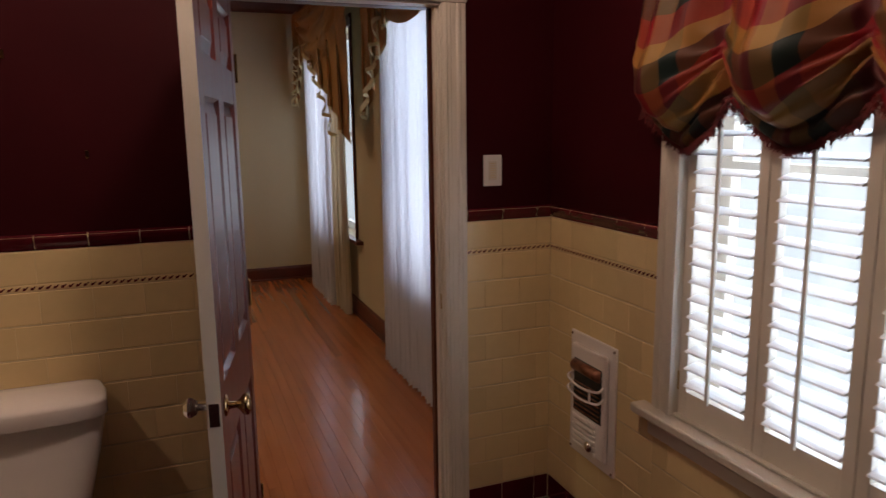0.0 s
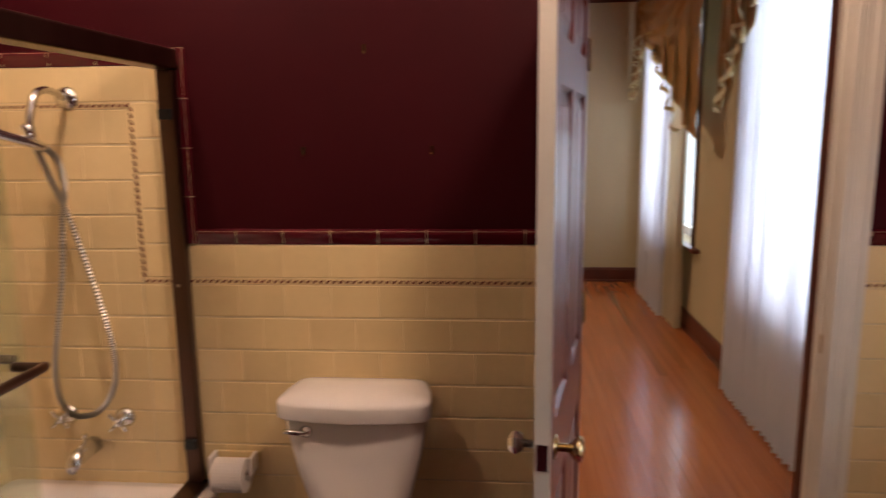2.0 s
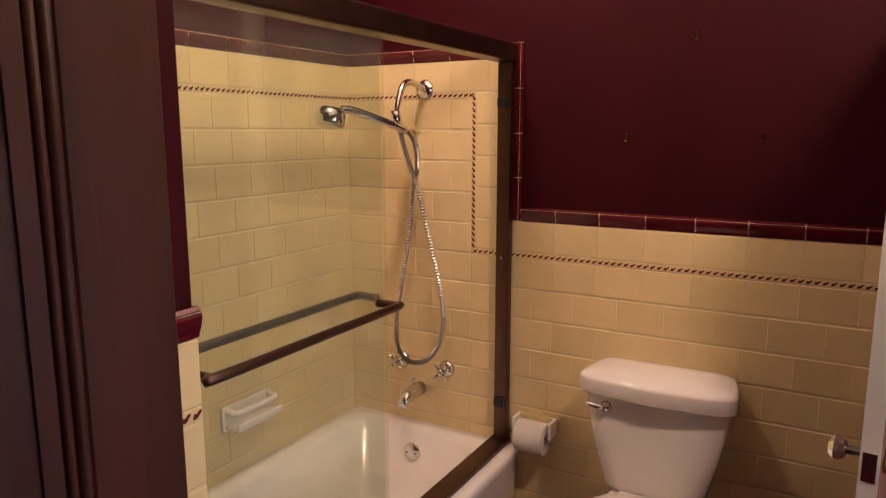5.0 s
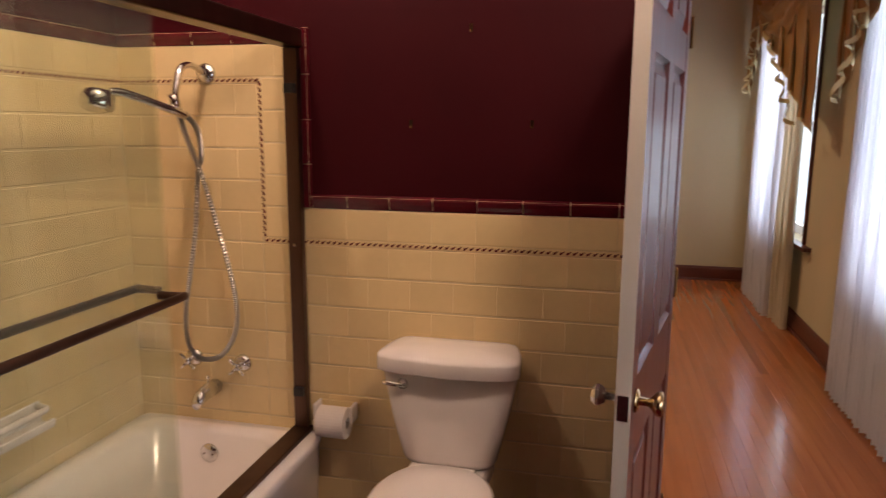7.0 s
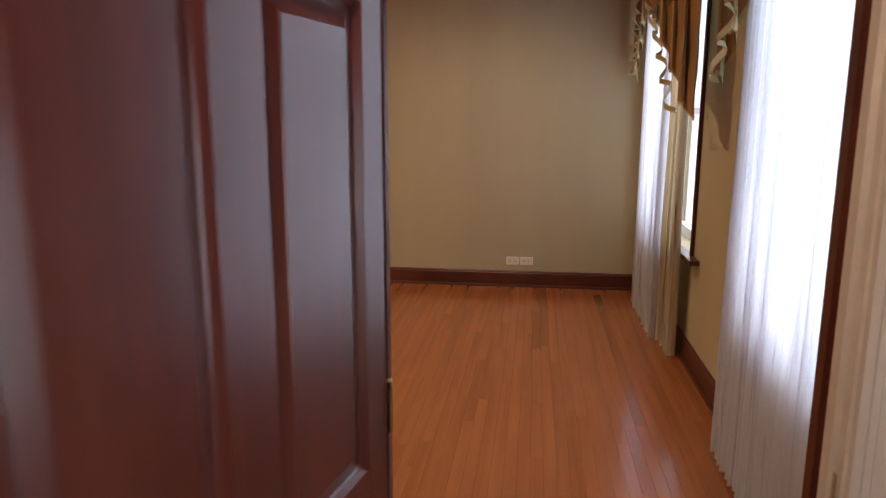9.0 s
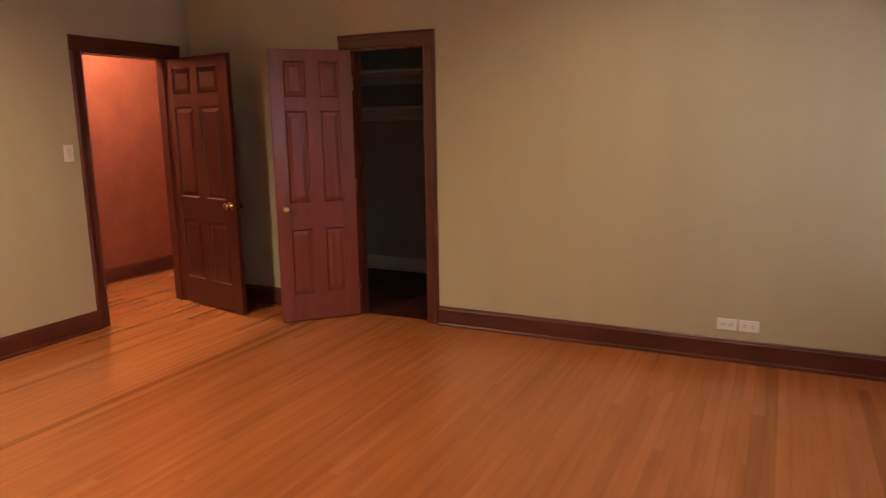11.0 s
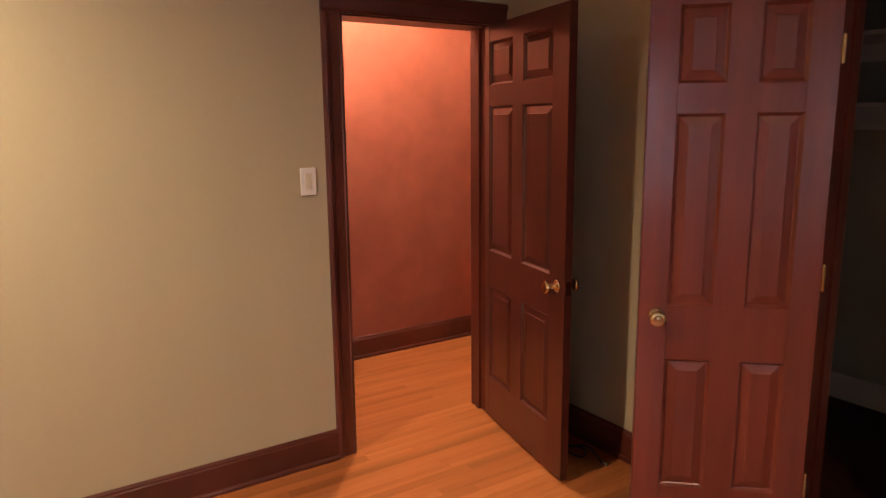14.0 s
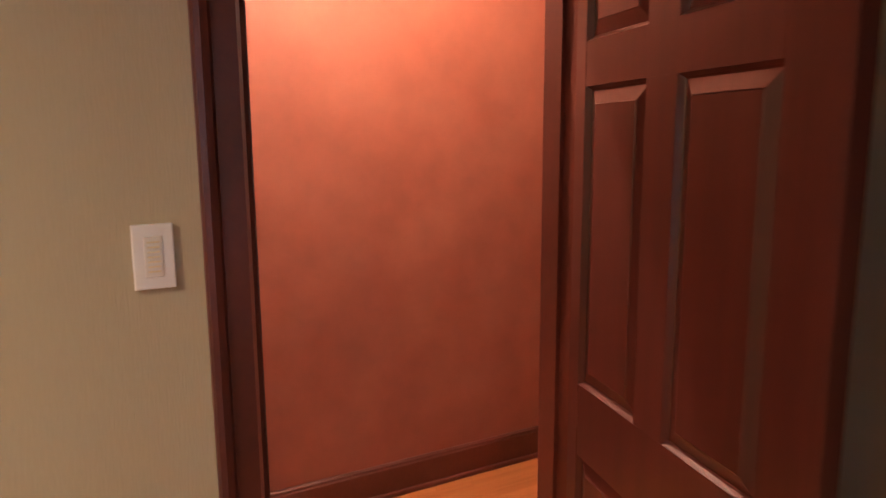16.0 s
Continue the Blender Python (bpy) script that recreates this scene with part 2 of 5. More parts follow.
M_GLASS = glass_material("clear_window_glass", (0.97, 0.98, 0.98))
M_SHOWERGLASS = glass_material("greenish_shower_glass", (0.955, 0.975, 0.93), haze=0.018)
M_SHEER = cloth("white_sheer_voile", (0.84, 0.84, 0.90), 0.56, 0.09)
# opaque cream copy of the sheer, for folds without backlight
M_SHEER_UNLIT = cloth("unlit_sheer_cream", (0.62, 0.54, 0.40), 0.15)
M_GOLD = material("gold_silk", (0.30, 0.155, 0.050), 0.42, scale=4, vary=0.15, bump=0.1, fine=300)
M_CREAM = material("cream_silk", (0.52, 0.44, 0.24), 0.45, scale=4, vary=0.12, bump=0.1, fine=300)
M_PLAID = plaid("plaid_silk")
M_FRINGE = material("burgundy_fringe", (0.16, 0.02, 0.02), 0.8, scale=40, vary=0.4)
M_CRYSTAL = material("cut_crystal", (0.80, 0.80, 0.78), 0.03, 0.9, vary=0.05)
M_OUTSIDE = glow("bright_overcast_daylight", (0.84, 0.92, 1.0), 2.3)
M_LAMP = glow("lit_lamp_glass", (1.0, 0.75, 0.45), 4.0)
M_ELEMENT = material("dull_copper_element", (0.30, 0.13, 0.08), 0.4, 0.8, scale=40, vary=0.4)


# ---- builders ----
def box(bm, x0, x1, y0, y1, z0, z1):
    r = bmesh.ops.create_cube(bm, size=1)
    bmesh.ops.transform(bm, matrix=Matrix.LocRotScale(((x0 + x1) / 2, (y0 + y1) / 2, (z0 + z1) / 2), None, (abs(x1 - x0), abs(y1 - y0), abs(z1 - z0))), verts=r["verts"])
    return r["verts"]


def boxes(*spans):
    bm = bmesh.new()
    for s in spans:
        box(bm, *s)
    return bm


def soft_box(x0, x1, y0, y1, z0, z1, r=0.004, seg=2):
    bm = boxes((x0, x1, y0, y1, z0, z1))
    bmesh.ops.bevel(bm, geom=bm.edges[:], offset=r, segments=seg, affect="EDGES", profile=0.5)
    return bm


def loft(loops, cap0=True, cap1=True):
    bm = bmesh.new()
    rows = [[bm.verts.new(p) for p in loop] for loop in loops]
    n = len(rows[0])
    for a, b in zip(rows, rows[1:]):
        for i in range(n):
            bm.faces.new((a[i], a[(i + 1) % n], b[(i + 1) % n], b[i]))
    if cap0:
        bm.faces.new(rows[0][::-1])
    if cap1:
        bm.faces.new(rows[-1])
    bmesh.ops.recalc_face_normals(bm, faces=bm.faces[:])
    return bm


def ring(cx, cy, z, rx, ry, n=28, power=2.0):
    """A rounded loop; power 2 is an ellipse, larger is squarer."""
    out = []
    for i in range(n):
        a = 2 * math.pi * i / n
        c, s = math.cos(a), math.sin(a)
        out.append((cx + rx * math.copysign(abs(c) ** (2 / power), c), cy + ry * math.copysign(abs(s) ** (2 / power), s), z))
    return out


def lathe(profile, n=20, axis="z"):
    """A turned body: profile of (radius, height)."""
    bm = loft([[(r * math.cos(2 * math.pi * i / n), r * math.sin(2 * math.pi * i / n), h) for i in range(n)] for r, h in profile])
    if axis == "y":
        bmesh.ops.rotate(bm, cent=(0, 0, 0), matrix=Matrix.Rotation(radians(90), 3, "X"), verts=bm.verts[:])
    if axis == "x":
        bmesh.ops.rotate(bm, cent=(0, 0, 0), matrix=Matrix.Rotation(radians(90), 3, "Y"), verts=bm.verts[:])
    return bm


def tube(points, r, n=10, ribs=0.0):
    pts = [Vector(p) for p in points]
    loops = []
    up = Vector((0.13, 0.21, 0.97)).normalized()
    for i, p in enumerate(pts):
        d = (pts[min(i + 1, len(pts) - 1)] - pts[max(i - 1, 0)]).normalized()
        a = d.cross(up)
        a = a.normalized() if a.length > 1e-4 else d.orthogonal().normalized()
        b = d.cross(a)
        up = -b if (-b).dot(up) > 0 else b
        rr = r * (1 - ribs * (i % 2))
        loops.append([tuple(p + rr * (math.cos(2 * math.pi * k / n) * a + math.sin(2 * math.pi * k / n) * b)) for k in range(n)])
    return loft(loops)


def smooth_path(points, steps=8):
    pts = [Vector(p) for p in points]
    out = []
    for i in range(len(pts) - 1):
        p0, p1, p2, p3 = pts[max(i - 1, 0)], pts[i], pts[i + 1], pts[min(i + 2, len(pts) - 1)]
        for k in range(steps):
            t = k / steps
            out.append(0.5 * (2 * p1 + (p2 - p0) * t + (2 * p0 - 5 * p1 + 4 * p2 - p3) * t * t + (3 * p1 - p0 - 3 * p2 + p3) * t ** 3))
    return out + [pts[-1]]


def moved(bm, m):
    bmesh.ops.transform(bm, matrix=m, verts=bm.verts[:])
    return bm


def part(name, bm, mat, parent=None, label="", smooth=False):
    me = bpy.data.meshes.new(name)
    bm.to_mesh(me)
    bm.free()
    me.materials.append(mat)
    if smooth:
        for p in me.polygons:
            p.use_smooth = True
    ob = new(name, me)
    if parent:
        ob.parent = parent
    if label:
        ob["label"] = label
    return ob


def thing(name, m, label, category, group=""):
    ob = new(name)
    ob.empty_display_size = 0.1
    ob.matrix_world = m
    return tagged(ob, label, category, group)


def setting(name, bm, mat, label, category):
    return tagged(part(name, bm, mat), label, category, "", "structure")


# ---- large structure ----
H, HB = 2.90, 2.75
W_Y = 2.386
DX0, DX1 = 2.362, 3.134
BED_Y = 2.51
FAR_Y = 7.435
HALL_X = -1.87
OUT_X = 3.606
CX0, CX1 = -0.255, 0.358
HY0, HY1 = 6.412, 7.228

wall_north = setting("wall_north", boxes((0.3, DX0, W_Y, 2.445, 0, HB), (DX1, OUT_X, W_Y, 2.445, 0, HB), (DX0, DX1, W_Y, 2.445, 2.05, HB)), M_BURG, "dark burgundy painted bathroom wall above cream tile wainscot", "wall")
setting("wall_bedroom_south", boxes((-2.0, DX0, 2.447, BED_Y, 0, H), (DX1, OUT_X, 2.447, BED_Y, 0, H), (DX0, DX1, 2.447, BED_Y, 2.05, H)), M_BEIGE, "beige papered bedroom wall beside the bathroom door", "wall")
# exterior wall: bathroom part with its window, bedroom part with two windows
BW = (0.37, 1.60, 0.69, 2.25)
NW = (2.98, 4.28, 0.68, 2.42)
FW = (5.64, 6.92, 0.68, 2.42)
wall_east = setting("wall_east", boxes((OUT_X, 3.82, -1.4, BW[0], 0, HB), (OUT_X, 3.82, BW[1], 2.445, 0, HB), (OUT_X, 3.82, BW[0], BW[1], 0, BW[2]), (OUT_X, 3.82, BW[0], BW[1], BW[3], HB)), M_BURG, "dark burgundy bathroom wall around the shuttered window", "wall")
setting("wall_bedroom_east", boxes((OUT_X, 3.82, 2.447, NW[0], 0, H), (OUT_X, 3.82, NW[1], FW[0], 0, H), (OUT_X, 3.82, FW[1], 7.56, 0, H), (OUT_X, 3.82, NW[0], NW[1], 0, NW[2]), (OUT_X, 3.82, NW[0], NW[1], NW[3], H), (OUT_X, 3.82, FW[0], FW[1], 0, FW[2]), (OUT_X, 3.82, FW[0], FW[1], FW[3], H)), M_BEIGE, "beige papered bedroom wall with two curtained windows", "wall")
setting("wall_bedroom_north", boxes((-2.0, CX0, FAR_Y, 7.56, 0, H), (CX1, OUT_X, FAR_Y, 7.56, 0, H), (CX0, CX1, FAR_Y, 7.56, 2.045, H)), M_BEIGE, "plain beige papered bedroom wall beside the closet", "wall")
setting("wall_bedroom_west", boxes((-2.0, HALL_X, BED_Y, HY0, 0, H), (-2.0, HALL_X, HY1, FAR_Y, 0, H), (-2.0, HALL_X, HY0, HY1, 2.045, H)), M_BEIGE, "beige papered bedroom wall with the hall doorway", "wall")
setting("wall_hall", boxes((-3.22, -3.09, 4.4, 9.6, 0, H)), M_CORAL, "mottled terracotta painted hall wall", "wall")
setting("wall_hall_south", boxes((-3.09, -2.0, 4.27, 4.4, 0, H)), M_CORAL, "terracotta painted hall end wall", "wall")
setting("wall_hall_north", boxes((-3.09, -2.0, 9.6, 9.73, 0, H)), M_CORAL, "terracotta painted hall end wall", "wall")
setting("wall_hall_east", boxes((-2.02, -2.003, 4.4, HY0, 0, H), (-2.02, -2.003, HY1, 9.6, 0, H), (-2.02, -2.003, HY0, HY1, 2.045, H)), M_CORAL, "terracotta painted hall wall round the doorway", "wall")
# closet: darker wall paint and floor wood stand in for its shade
setting("wall_closet_back", boxes((-1.35, 0.95, 9.0, 9.1, 0, H)), M_CLOSET_DIM, "beige closet back wall with shade put into its paint", "wall")
setting("wall_closet_west", boxes((-1.45, -1.35, 7.56, 9.1, 0, H)), M_CLOSET_DIM, "beige closet side wall with shade put into its paint", "wall")
setting("wall_closet_east", boxes((0.95, 1.05, 7.56, 9.1, 0, H)), M_CLOSET_DIM, "beige closet side wall with shade put into its paint", "wall")
# bathroom: tub wall, partition at the tub's end, west and south walls
wall_tub = setting("wall_tub", boxes((0.30, 0.424, -1.4, W_Y, 0, HB)), M_BURG, "burgundy wall above the tiled tub surround", "wall")
wall_part = setting("wall_partition", boxes((0.424, 1.294, 0.69, 0.840, 0, HB)), M_BURG, "burgundy partition with tile wainscot at the tub end", "wall")
setting("wall_bath_west", boxes((1.0, 1.10, -1.4, 0.689, 0, HB)), M_BURG, "burgundy wall behind the wooden cabinet", "wall")
setting("wall_bath_south", boxes((0.30, 3.82, -1.53, -1.4, 0, HB)), M_BURG, "dark burgundy bathroom end wall", "wall")
setting("ceiling_bath", boxes((0.30, 3.82, -1.53, 2.445, HB, HB + 0.1)), M_CEIL, "white painted bathroom ceiling", "ceiling")
setting("ceiling_bedroom", boxes((-2.0, 3.82, 2.447, 7.56, H, H + 0.1)), M_CEIL, "white painted bedroom ceiling", "ceiling")
setting("ceiling_hall", boxes((-3.22, -2.003, 4.27, 9.73, H, H + 0.1)), M_CEIL, "white painted hall ceiling", "ceiling")
setting("ceiling_closet", boxes((-1.45, 1.05, 7.56, 9.1, H, H + 0.1)), M_CEIL, "white closet ceiling", "ceiling")
floor_bath = setting("floor_bath", boxes((0.30, 3.82, -1.53, 2.40, -0.1, -0.006)), M_GROUT, "burgundy tiled bathroom floor", "floor")
floor_bed = setting("floor_bedroom", boxes((-2.0, 3.82, 2.40, 7.50, -0.1, -0.012)), M_SUBFLOOR, "glossy narrow-strip oak floor with reddish varnish", "floor")
floor_hall = setting("floor_hall", boxes((-3.22, -2.0, 4.27, 9.73, -0.1, -0.012)), M_SUBFLOOR, "glossy oak strip floor in the hall", "floor")
setting("floor_closet", boxes((-1.45, 1.05, 7.50, 9.1, -0.1, 0.0)), M_DARKWOOD, "closet floor in dark wood standing in for shade", "floor")
backdrop = setting("backdrop", boxes((6.5, 6.6, -12, 45, -4, 12)), M_OUTSIDE, "bright overcast daylight outside the windows", "daylight")
backdrop.visible_shadow = False


# baseboards: tall board, shaped cap and shoe moulding
def baseboard(name, run, mat=M_TRIM, h=0.145):
    """run: (x0, y0, x1, y1) along the wall foot, room on the left of the run."""
    x0, y0, x1, y1 = run
    d = Vector((x1 - x0, y1 - y0, 0))
    n = Vector((-d.y, d.x, 0)).normalized()
    prof = ((0, 0), (0.030, 0), (0.030, 0.012), (0.026, 0.020), (0.017, 0.022), (0.017, h - 0.022), (0.013, h - 0.016), (0.013, h - 0.008), (0.006, h), (0, h))
    loops = [[tuple(Vector((px, py, z)) + n * o) for o, z in prof] for px, py in ((x0, y0), (x1, y1))]
    return setting(name, loft(loops), mat, "tall dark mahogany baseboard with shoe moulding" if mat is M_TRIM else "white painted closet baseboard", "baseboard")


CW = 0.095
baseboard("baseboard_1", (3.604, FAR_Y, CX1 + CW, FAR_Y))
baseboard("baseboard_2", (CX0 - CW, FAR_Y, HALL_X, FAR_Y))
baseboard("baseboard_3", (HALL_X, HY0 - CW, HALL_X, BED_Y))
baseboard("baseboard_4", (OUT_X, BED_Y, OUT_X, FAR_Y))
baseboard("baseboard_5", (HALL_X, BED_Y, DX0 - CW, BED_Y))
baseboard("baseboard_6", (-3.09, 9.6, -3.09, 4.4), h=0.15)
baseboard("baseboard_7", (0.95, 9.0, -1.35, 9.0), M_WHITE, 0.14)
baseboard("baseboard_8", (-1.35, 9.0, -1.35, 7.56), M_WHITE, 0.14)


# crown moulding of dark wood round the bedroom
def crown(name, run):
    x0, y0, x1, y1 = run
    d = Vector((x1 - x0, y1 - y0, 0))
    n = Vector((-d.y, d.x, 0)).normalized()
    prof = ((0, 2.772), (0.012, 2.772), (0.016, 2.80), (0.03, 2.815), (0.06, 2.865), (0.085, 2.875), (0.085, 2.899), (0, 2.899))
    setting(name, loft([[tuple(Vector((px, py, z)) + n * o) for o, z in prof] for px, py in ((x0, y0), (x1, y1))]), M_TRIM, "dark mahogany crown moulding", "trim")


crown("trim_1", (3.604, FAR_Y, HALL_X, FAR_Y))
crown("trim_2", (HALL_X, FAR_Y, HALL_X, BED_Y))
crown("trim_3", (OUT_X, BED_Y, OUT_X, FAR_Y))


# door casings: fluted boards with a head, and jamb linings
def casing_board(name, parent, mat, a, b, width, out, wide):
    """A moulded board from a to b; width along `wide`, thickness along `out`."""
    a, b, out, wide = Vector(a), Vector(b), Vector(out), Vector(wide)
    prof = ((0, 0), (0, 0.020), (0.012, 0.024), (0.020, 0.016), (0.030, 0.018), (0.034, 0.013), (0.055, 0.013), (0.060, 0.018), (0.070, 0.018), (0.076, 0.013), (0.092, 0.013), (0.095, 0.008), (0.095, 0))
    if mat is M_TRIM:
        prof = ((0, 0), (0, 0.012), (0.008, 0.016), (0.014, 0.012), (0.060, 0.014), (0.066, 0.020), (0.080, 0.023), (0.091, 0.020), (0.095, 0.012), (0.095, 0))
    k = width / 0.095
    return part(name, loft([[tuple(p + wide * (w * k) + out * o) for w, o in prof] for p in (a, b)]), mat, parent)


def door_frame(name, label, mat, axis, plane, side, lo, hi, top, depth, jamb_mat):
    """Casing on the wall plane (axis: wall's normal), with jamb lining that goes through the wall."""
    root = thing(name, pose(0, 0, 0), label, "door frame")
    tagged(root, kind="structure")
    out = (side, 0, 0) if axis == "x" else (0, side, 0)

    def P(u, z):
        return (plane, u, z) if axis == "x" else (u, plane, z)

    e = (0, 1, 0) if axis == "x" else (1, 0, 0)
    me = tuple(-c for c in e)
    casing_board("casing_side", root, mat, P(lo, 0), P(lo, top), CW, out, me)
    casing_board("casing_side", root, mat, P(hi, 0), P(hi, top), CW, out, e)
    casing_board("casing_head", root, mat, P(lo - CW, top + 0.002), P(hi + CW, top + 0.002), CW + 0.01, out, (0, 0, 1))
    q0, q1 = sorted((plane + side * 0.004, plane - side * depth))
    t = 0.018
    for nm, u0, u1, z0, z1 in (("jamb", lo - 0.001, lo + t - 0.012, 0, top), ("jamb", hi - t + 0.012, hi + 0.001, 0, top), ("jamb_head", lo, hi, top - 0.008, top + 0.001)):
        s = (q0, q1, u0, u1, z0, z1) if axis == "x" else (u0, u1, q0, q1, z0, z1)
        part(nm, boxes(s), jamb_mat, root)
    # stop strips
    qm = plane - side * depth * 0.55
    for u0, u1 in ((lo + 0.006, lo + 0.018), (hi - 0.018, hi - 0.006)):
        s = (qm - 0.015, qm + 0.015, u0, u1, 0, top - 0.01) if axis == "x" else (u0, u1, qm - 0.015, qm + 0.015, 0, top - 0.01)
        part("stop_strip", boxes(s), jamb_mat, root)
    return root


door_frame("door_frame_hall", "dark mahogany moulded casing round the hall doorway", M_TRIM, "x", HALL_X, 1, HY0, HY1, 2.04, 0.16, M_TRIM)
door_frame("door_frame_closet", "dark mahogany moulded casing round the closet doorway", M_TRIM, "y", FAR_Y, -1, CX0, CX1, 2.035, 0.13, M_TRIM)
bath_frame = door_frame("door_frame_bath", "white painted moulded casing round the bathroom doorway", M_WHITE, "y", W_Y, -1, DX0, DX1, 2.04, 0.062, M_WHITE)
door_frame("door_frame_bath_bedroom_side", "dark mahogany casing on the bedroom face of the bathroom doorway", M_TRIM, "y", BED_Y, 1, DX0, DX1, 2.04, 0.058, M_TRIM)
part("strike_plate", boxes((DX1 - 0.010, DX1 - 0.0078, 2.395, 2.425, 0.89, 0.95)), M_BRASS, bath_frame, "worn brass strike plate")


# ---- doors ----
def panel_door(name, m, w, label, mat, edge_mat, knob_front, knob_back, knob_z, xs, zs):
    """Six-panel door: local x from the hinge to the free edge, y the thickness, z up."""
    root = tagged(thing(name, m, label, "door"), kind="structure")
    h, t = 2.022, 0.0175
    part("stile", soft_box(0, xs[0][0], -t, t, 0, h, 0.002, 1), mat, root)
    part("stile", soft_box(xs[1][1], w - 0.002, -t, t, 0, h, 0.002, 1), mat, root)
    for a, b in ((0, zs[0][0]), (zs[0][1], zs[1][0]), (zs[1][1], zs[2][0]), (zs[2][1], h)):
        part("rail", boxes((xs[0][0], xs[1][1], -t + 0.0008, t - 0.0008, a, b)), mat, root)
    for a, b in zs:
        part("mullion", boxes((xs[0][1], xs[1][0], -t + 0.0012, t - 0.0012, a, b)), mat, root)
        for x0, x1 in xs:
            bm = bmesh.new()
            for s in (1, -1):
                lo = []
                for inset, y in ((0.0, 0.0150), (0.007, 0.0060), (0.011, 0.0030), (0.040, 0.0120), (0.0425, 0.0142)):
                    lo.append([(x0 + inset, s * y, a + inset), (x1 - inset, s * y, a + inset), (x1 - inset, s * y, b - inset), (x0 + inset, s * y, b - inset)])
                rows = [[bm.verts.new(p) for p in l] for l in lo]
                for r0, r1 in zip(rows, rows[1:]):
                    for i in range(4):
                        bm.faces.new((r0[i], r0[(i + 1) % 4], r1[(i + 1) % 4], r1[i]))
                bm.faces.new(rows[-1])
            bmesh.ops.recalc_face_normals(bm, faces=bm.faces[:])
            part("panel", bm, mat, root)
    part("edge_strip", boxes((w - 0.0025, w, -t, t, 0.0, h)), edge_mat, root)
    for z in (0.25, 1.02, 1.78):
        part("hinge", moved(lathe(((0.006, -0.045), (0.006, 0.045), (0.003, 0.05)), 10), Matrix.Translation((-0.004, t + 0.004, z))), M_BRASS, root, "brass butt hinge")
    part("latch_plate", boxes((w - 0.001, w + 0.001, -0.0125, 0.0125, knob_z - 0.03, knob_z + 0.03)), M_CHROME if edge_mat is M_WHITE else M_BRASS, root)
    for s, km in ((-1, knob_front), (1, knob_back)):
        rose = moved(lathe(((0.028, 0), (0.028, 0.004), (0.020, 0.008), (0.010, 0.010), (0.009, 0.034)), 20), pose(w - 0.062, s * t, knob_z, -90 * s, 0, 0))
        k = part("door_knob", rose, M_CHROME if km is M_CRYSTAL else M_BRASS, root, "door knob with round rosette", True)
        if km is M_CRYSTAL:
            prof, n = ((0.010, 0.032), (0.020, 0.036), (0.027, 0.046), (0.027, 0.054), (0.018, 0.064), (0.006, 0.066)), 8
        else:
            prof, n = ((0.010, 0.030), (0.014, 0.036), (0.025, 0.044), (0.029, 0.052), (0.027, 0.060), (0.018, 0.064), (0.014, 0.0625), (0.006, 0.066)), 20
        part("knob_head", moved(lathe(prof, n), pose(w - 0.062, s * t, knob_z, -90 * s, 0, 0)), km, k, "", km is not M_CRYSTAL)
    return root


panel_door("door_bath", pose(2.378, 2.378, 0.012, 0, 0, -101.2), 0.752, "dark mahogany six-panel door with white edge and crystal knob, standing open", M_DOOR, M_WHITE, M_CRYSTAL, M_BRASS, 0.885, ((0.070, 0.322), (0.420, 0.675)), ((0.205, 0.745), (0.940, 1.662), (1.765, 1.940)))
panel_door("door_closet", pose(-0.249, 7.428, 0.012, 0, 0, -132.7), 0.605, "reddish mahogany six-panel closet door, lightened as if lit, half open, brass knob", M_DOOR_LIT, M_DOOR_LIT, M_BRASS, M_BRASS, 0.868, ((0.096, 0.246), (0.347, 0.505)), ((0.205, 0.705), (0.906, 1.581), (1.682, 1.938)))
panel_door("door_hall", pose(-1.868, 7.215, 0.012, 0, 0, -12.6), 0.806, "dark mahogany six-panel hall door, darkened as if shaded, standing wide open", M_DOOR_SHADED, M_DOOR_SHADED, M_BRASS, M_BRASS, 0.868, ((0.052, 0.306), (0.410, 0.676)), ((0.222, 0.720), (0.907, 1.635), (1.737, 1.942)))

# ---- bathroom: tub and shower ----
TX0, TX1, TY0, TY1, RIM = 0.436, 1.20, 0.850, 2.378, 0.402
tub = thing("bathtub", pose(0, 0, 0), "white enamelled built-in bathtub behind sliding glass", "bathtub")
cx, cy = (TX0 + TX1) / 2, (TY0 + TY1) / 2
hx, hy = (TX1 - TX0) / 2, (TY1 - TY0) / 2
part("basin", loft([ring(cx, cy, 0.0, hx - 0.03, hy, 48, 40), ring(cx, cy, RIM - 0.045, hx - 0.012, hy, 48, 40), ring(cx, cy, RIM - 0.012, hx, hy, 48, 34), ring(cx, cy, RIM, hx - 0.012, hy - 0.006, 48, 30), ring(cx - 0.02, cy, RIM, hx - 0.085, hy - 0.07, 48, 7), ring(cx - 0.02, cy, RIM - 0.02, hx - 0.10, hy - 0.085, 48, 6), ring(cx - 0.02, cy, 0.16, hx - 0.135, hy - 0.15, 48, 5), ring(cx - 0.02, cy, 0.09, hx - 0.20, hy - 0.24, 48, 4)], False, True), M_PORC, tub, "glossy white enamel", True)
ov = part("overflow_plate", moved(lathe(((0.036, 0), (0.036, 0.004), (0.030, 0.009), (0.004, 0.011)), 24), pose(0.785, 2.270, 0.318, 84, 0, 0)), M_CHROME, tub, "round chrome overflow plate", True)
for dx in (-0.018, 0.018):
    part("screw", moved(lathe(((0.004, 0), (0.003, 0.003)), 8), pose(0.785 + dx, 2.261, 0.318, 84, 0, 0)), M_BRONZE, ov)

